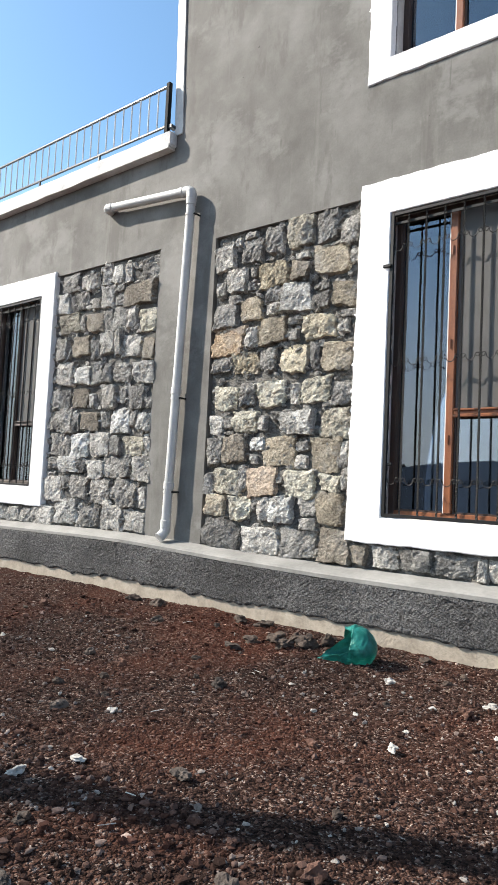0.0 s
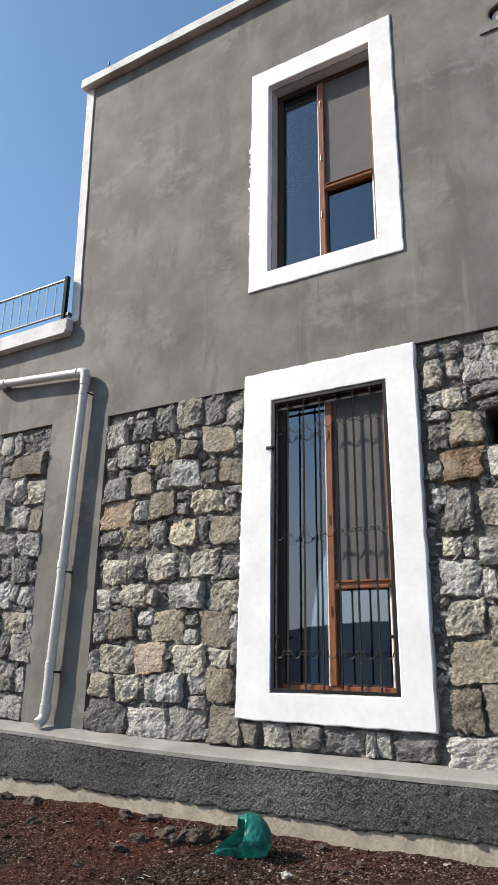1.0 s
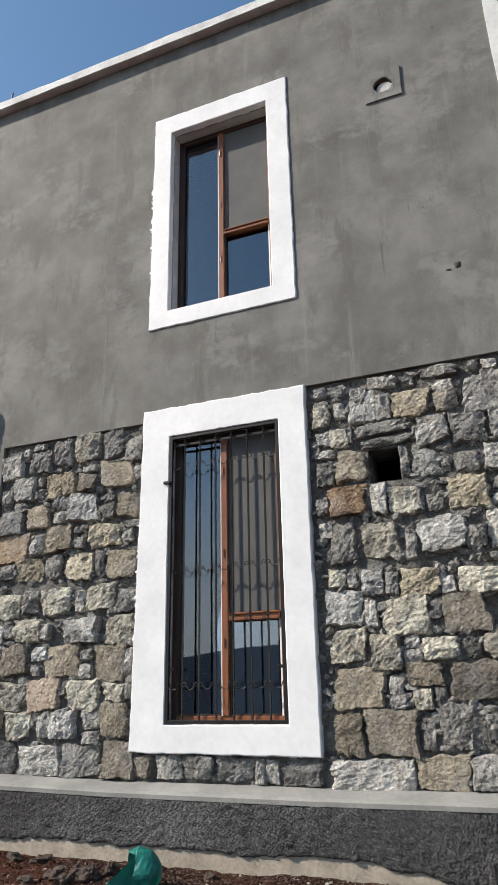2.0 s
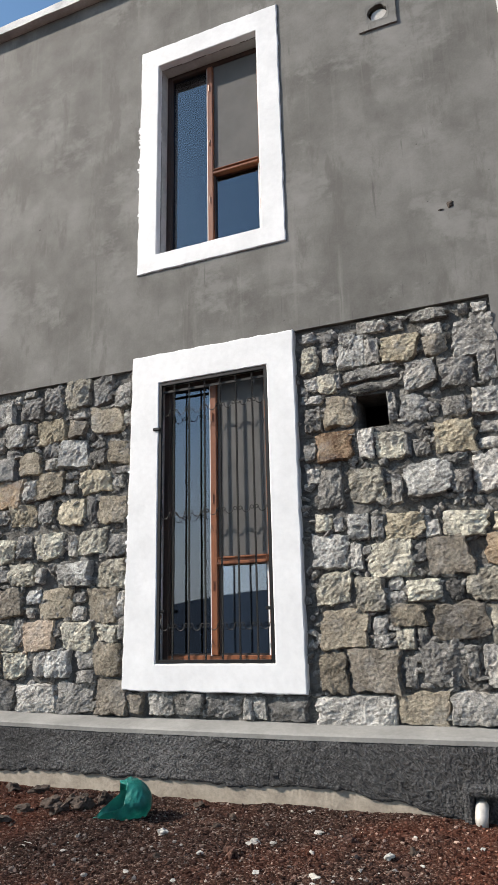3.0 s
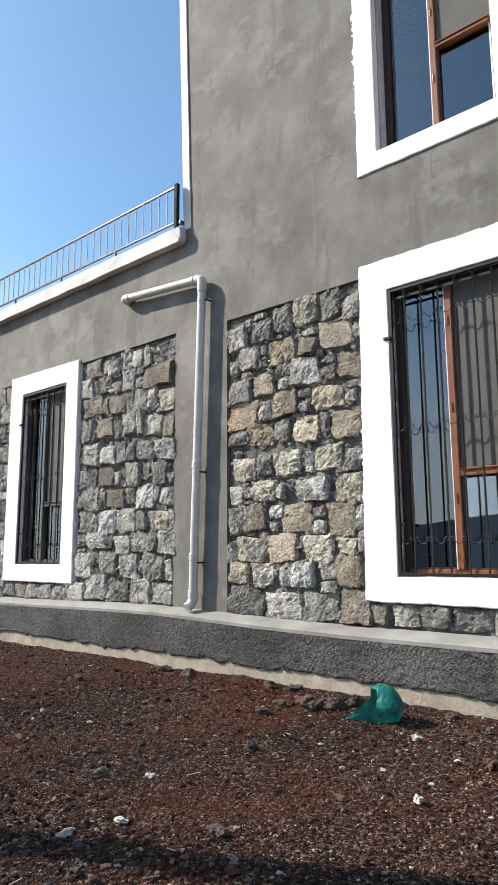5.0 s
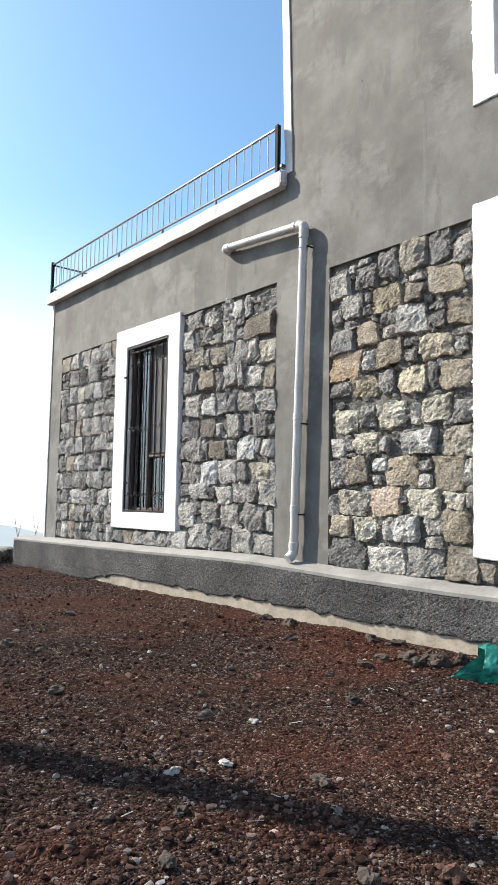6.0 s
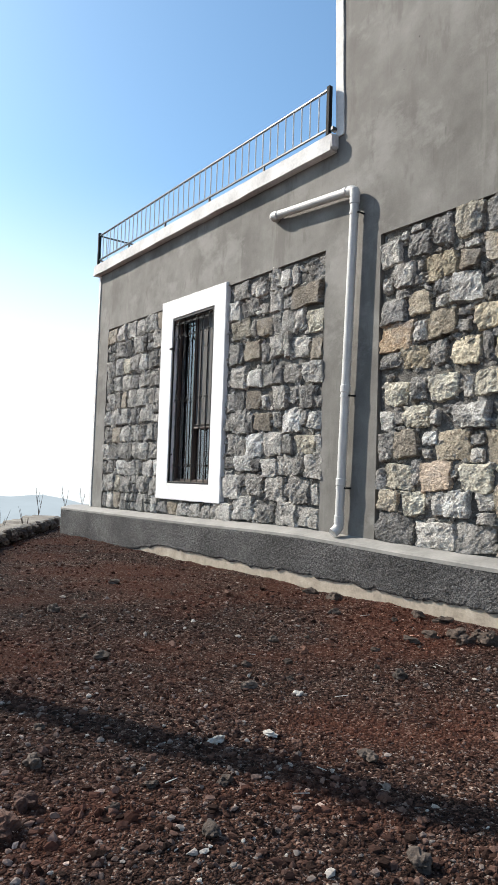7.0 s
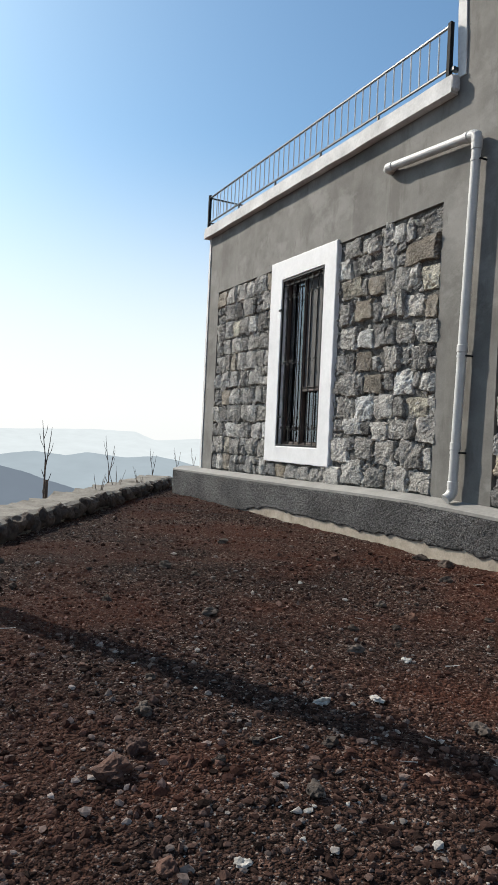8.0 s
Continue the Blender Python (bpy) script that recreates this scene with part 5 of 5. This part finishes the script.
stone_row(panel_main, [(-3.51, 0.96, 0.21, 0.16, 't'), (-3.26, 0.96, 0.20, 0.18, 'c'), (-3.11, 1.01, 0.09, 0.08, 'g'), (-3.04, 0.97, 0.12, 0.17, 'g'), (-2.87, 0.96, 0.21, 0.20, 'w'), (-2.64, 1.00, 0.16, 0.12, 'g'), (-2.63, 0.88, 0.18, 0.09, 'g'), (-2.46, 0.99, 0.21, 0.23, 't')])
stone_row(panel_main, [(-3.43, 0.75, 0.39, 0.23, 'd'), (-3.05, 0.73, 0.36, 0.20, 'g'), (-2.71, 0.73, 0.31, 0.21, 'g'), (-2.41, 0.75, 0.24, 0.24, 'b')])
stone_row(panel_east, [(-0.43, 3.13, 0.21, 0.10, 'g'), (-0.27, 3.11, 0.10, 0.08, 'g'), (-0.06, 3.13, 0.25, 0.08, 'g'), (0.16, 3.13, 0.07, 0.07, 'g'), (0.26, 3.13, 0.10, 0.07, 'g'), (-0.87, 2.96, 0.12, 0.20, 'c'), (-0.75, 2.97, 0.09, 0.13, 'g'), (-0.88, 3.12, 0.11, 0.08, 'd'), (-0.76, 3.10, 0.11, 0.08, 'd')])
stone_row(panel_east, [(-0.59, 2.96, 0.20, 0.22, 'w'), (-0.45, 2.95, 0.10, 0.20, 'g'), (-0.27, 2.94, 0.25, 0.20, 'y'), (-0.05, 3.03, 0.14, 0.09, 'g'), (-0.04, 2.92, 0.15, 0.13, 'b'), (0.20, 2.95, 0.27, 0.27, 'g'), (-0.62, 3.08, 0.13, 0.08, 'g')])
stone_row(panel_east, [(-0.86, 2.78, 0.15, 0.11, 'g'), (-0.76, 2.77, 0.13, 0.14, 'c'), (-0.69, 2.78, 0.05, 0.13, 'd'), (-0.47, 2.80, 0.33, 0.08, 'g'), (-0.15, 2.75, 0.21, 0.21, 'g'), (0.09, 2.72, 0.21, 0.19, 'g'), (0.27, 2.73, 0.12, 0.19, 'g'), (-0.44, 2.71, 0.36, 0.07, 'g')])
stone_row(panel_east, [(-0.87, 2.67, 0.15, 0.07, 'g'), (-0.87, 2.53, 0.12, 0.17, 'g'), (-0.69, 2.57, 0.20, 0.22, 't'), (-0.34, 2.55, 0.07, 0.23, 'g'), (-0.20, 2.52, 0.18, 0.19, 'w'), (0.04, 2.50, 0.16, 0.14, 'g'), (0.24, 2.51, 0.20, 0.18, 'g'), (-0.08, 2.49, 0.06, 0.10, 'd')])
stone_row(panel_east, [(-0.90, 2.31, 0.09, 0.13, 'g'), (-0.73, 2.33, 0.24, 0.21, 'o'), (-0.53, 2.33, 0.11, 0.21, 'g'), (-0.37, 2.30, 0.20, 0.19, 'c'), (-0.26, 2.29, 0.05, 0.19, 'd'), (-0.17, 2.26, 0.10, 0.13, 'g'), (0.03, 2.29, 0.26, 0.20, 'y'), (0.25, 2.34, 0.14, 0.07, 'g'), (0.25, 2.24, 0.17, 0.08, 'g')])
stone_row(panel_east, [(-0.89, 2.14, 0.11, 0.12, 'g'), (-0.77, 2.06, 0.16, 0.26, 'g'), (-0.54, 2.06, 0.26, 0.23, 'c'), (-0.35, 2.01, 0.08, 0.20, 'g'), (-0.17, 2.05, 0.29, 0.24, 'w'), (0.04, 2.02, 0.14, 0.14, 'g'), (0.22, 2.07, 0.20, 0.25, 'g')])
stone_row(panel_east, [(-0.84, 1.83, 0.12, 0.12, 'c'), (-0.74, 1.81, 0.07, 0.10, 'g'), (-0.61, 1.79, 0.15, 0.16, 'w'), (-0.49, 1.78, 0.09, 0.15, 'd'), (-0.32, 1.77, 0.24, 0.15, 'y'), (-0.15, 1.75, 0.10, 0.12, 'g'), (0.03, 1.76, 0.26, 0.15, 'c'), (0.28, 1.77, 0.16, 0.11, 'y')])
stone_row(panel_east, [(-0.81, 1.64, 0.23, 0.22, 'w'), (-0.63, 1.60, 0.09, 0.18, 'g'), (-0.42, 1.58, 0.31, 0.22, 'c'), (-0.23, 1.61, 0.06, 0.13, 'd'), (-0.07, 1.58, 0.29, 0.22, 'b'), (0.24, 1.59, 0.21, 0.18, 'o')])
stone_row(panel_east, [(-0.78, 1.42, 0.23, 0.19, 'c'), (-0.55, 1.37, 0.19, 0.21, 'c'), (-0.40, 1.42, 0.09, 0.07, 'g'), (-0.40, 1.34, 0.12, 0.09, 'g'), (-0.23, 1.38, 0.22, 0.13, 'c'), (-0.04, 1.38, 0.09, 0.13, 'd'), (0.14, 1.40, 0.25, 0.20, 'c')])
stone_row(panel_east, [(-0.73, 1.17, 0.30, 0.25, 't'), (-0.51, 1.18, 0.10, 0.14, 'g'), (-0.51, 1.09, 0.10, 0.09, 'g'), (-0.34, 1.24, 0.22, 0.13, 't'), (-0.37, 1.10, 0.12, 0.12, 'c'), (-0.26, 1.12, 0.07, 0.11, 'g'), (-0.04, 1.19, 0.30, 0.23, 'b'), (0.21, 1.18, 0.19, 0.23, 'c')])
stone_row(panel_east, [(-0.82, 0.92, 0.18, 0.24, 't'), (-0.56, 0.92, 0.31, 0.25, 'b'), (-0.35, 0.91, 0.08, 0.21, 'g'), (-0.17, 0.95, 0.24, 0.24, 'g'), (0.00, 0.95, 0.07, 0.15, 'g'), (0.16, 0.95, 0.21, 0.22, 'g')])
stone_row(panel_east, [(-0.74, 0.70, 0.45, 0.18, 'g'), (-0.50, 0.70, 0.11, 0.17, 'g'), (-0.29, 0.71, 0.27, 0.20, 't'), (0.01, 0.72, 0.29, 0.18, 'g'), (0.20, 0.72, 0.10, 0.18, 'g')])
stone_row(panel_wing, [(-5.59, 3.05, 0.29, 0.19, 'g'), (-5.39, 3.04, 0.10, 0.15, 'g'), (-5.25, 3.02, 0.19, 0.15, 'g'), (-5.03, 3.06, 0.11, 0.22, 'g'), (-4.88, 3.04, 0.16, 0.18, 'c'), (-4.74, 3.02, 0.12, 0.19, 'g'), (-4.44, 3.01, 0.25, 0.23, 'g')])
stone_row(panel_wing, [(-5.72, 2.86, 0.23, 0.20, 'c'), (-5.38, 2.85, 0.22, 0.20, 'g'), (-5.01, 2.83, 0.22, 0.21, 'g'), (-4.83, 2.90, 0.12, 0.08, 'd'), (-4.82, 2.78, 0.14, 0.12, 'd'), (-4.54, 2.81, 0.40, 0.20, 't'), (-5.19, 2.80, 0.13, 0.12, 'g'), (-5.52, 2.84, 0.12, 0.18, 'd')])
stone_row(panel_wing, [(-5.58, 2.64, 0.35, 0.21, 'y'), (-5.36, 2.63, 0.12, 0.17, 'g'), (-5.17, 2.62, 0.25, 0.18, 't'), (-4.99, 2.62, 0.15, 0.24, 'g'), (-4.81, 2.61, 0.21, 0.21, 'w'), (-4.64, 2.61, 0.12, 0.21, 'g'), (-4.43, 2.56, 0.24, 0.20, 'y')])
stone_row(panel_wing, [(-5.68, 2.40, 0.21, 0.23, 'g'), (-5.56, 2.35, 0.08, 0.15, 'c'), (-5.36, 2.40, 0.29, 0.22, 't'), (-5.14, 2.35, 0.13, 0.19, 'd'), (-4.97, 2.39, 0.20, 0.21, 'g'), (-4.82, 2.38, 0.11, 0.23, 'g'), (-4.63, 2.34, 0.25, 0.20, 'g'), (-4.39, 2.29, 0.13, 0.18, 't')])
stone_row(panel_wing, [(-5.59, 2.15, 0.29, 0.26, 'g'), (-5.31, 2.11, 0.23, 0.17, 'c'), (-5.10, 2.12, 0.19, 0.21, 'c'), (-4.94, 2.11, 0.14, 0.19, 'g'), (-4.76, 2.11, 0.26, 0.20, 'g'), (-4.43, 2.08, 0.26, 0.20, 'c')])
stone_row(panel_wing, [(-5.70, 1.89, 0.19, 0.20, 'd'), (-5.56, 1.90, 0.14, 0.20, 'd'), (-5.34, 1.89, 0.25, 0.20, 't'), (-5.15, 1.86, 0.09, 0.14, 'c'), (-4.91, 1.88, 0.21, 0.21, 'g'), (-4.70, 1.89, 0.10, 0.11, 'd'), (-4.52, 1.87, 0.23, 0.20, 'd'), (-4.35, 1.81, 0.10, 0.11, 'g')])
stone_row(panel_wing, [(-5.78, 1.66, 0.11, 0.15, 'g'), (-5.58, 1.68, 0.28, 0.22, 'g'), (-5.36, 1.66, 0.10, 0.19, 'd'), (-5.17, 1.67, 0.30, 0.20, 't'), (-4.96, 1.68, 0.11, 0.16, 'g'), (-4.74, 1.66, 0.28, 0.20, 'w'), (-4.55, 1.67, 0.10, 0.15, 'd'), (-4.39, 1.65, 0.17, 0.17, 'c')])
stone_row(panel_wing, [(-5.67, 1.45, 0.21, 0.22, 'g'), (-5.53, 1.43, 0.14, 0.22, 'g'), (-5.29, 1.44, 0.23, 0.24, 'c'), (-5.00, 1.45, 0.29, 0.24, 'g'), (-4.76, 1.43, 0.14, 0.18, 'g'), (-4.55, 1.44, 0.31, 0.17, 'y'), (-4.34, 1.43, 0.10, 0.17, 'g')])
stone_row(panel_wing, [(-5.71, 1.27, 0.17, 0.12, 'g'), (-5.45, 1.25, 0.32, 0.17, 'c'), (-5.25, 1.24, 0.17, 0.14, 'd'), (-5.05, 1.22, 0.24, 0.18, 'g'), (-4.78, 1.24, 0.26, 0.20, 'g'), (-4.61, 1.25, 0.12, 0.22, 'g'), (-4.41, 1.23, 0.24, 0.23, 'g')])
stone_row(panel_wing, [(-5.69, 1.02, 0.29, 0.27, 'g'), (-5.49, 1.09, 0.12, 0.12, 'g'), (-5.29, 1.05, 0.29, 0.23, 'g'), (-4.95, 1.02, 0.32, 0.25, 'g'), (-4.76, 1.01, 0.10, 0.13, 'g'), (-4.57, 1.01, 0.27, 0.24, 'g'), (-4.39, 0.98, 0.16, 0.19, 'g')])
stone_row(panel_wing, [(-5.80, 0.74, 0.32, 0.22, 'g'), (-5.44, 0.80, 0.35, 0.27, 'c'), (-5.09, 0.77, 0.31, 0.19, 'g'), (-4.76, 0.79, 0.31, 0.24, 'g'), (-4.47, 0.78, 0.27, 0.19, 'g')])
coursed(panel_main, -2.29, -0.98, 0.63, 0.785, 4, 0.16, "ddgb")
coursed(panel_west, -8.84, -7.25, 0.64, 3.16, 9)
coursed(panel_west, -7.25, -5.9, 0.65, 0.805, 14, 0.16, "gggtd")
mortar_bed("mortar", -3.63, 0.322, 0.6, 3.195, [(-2.2, -1.1, 0.85, 3.12), (-0.585, -0.36, 2.43, 2.67)], panel_main)
mortar_bed("mortar", -8.845, -4.313, 0.6, 3.16, [(-7.15, -5.9, 0.9, 3.12)], panel_wing)
chips(panel_main, -3.61, -0.98, 0.64, 3.12, 900, 100, [(-2.27, -1.0, 0.8, 3.2)])
chips(panel_east, -0.97, 0.3, 0.64, 3.16, 480, 500, [(-0.62, -0.33, 2.4, 2.7)])
chips(panel_wing, -8.82, -4.34, 0.66, 3.13, 1300, 900, [(-7.23, -5.85, 0.82, 3.2)])
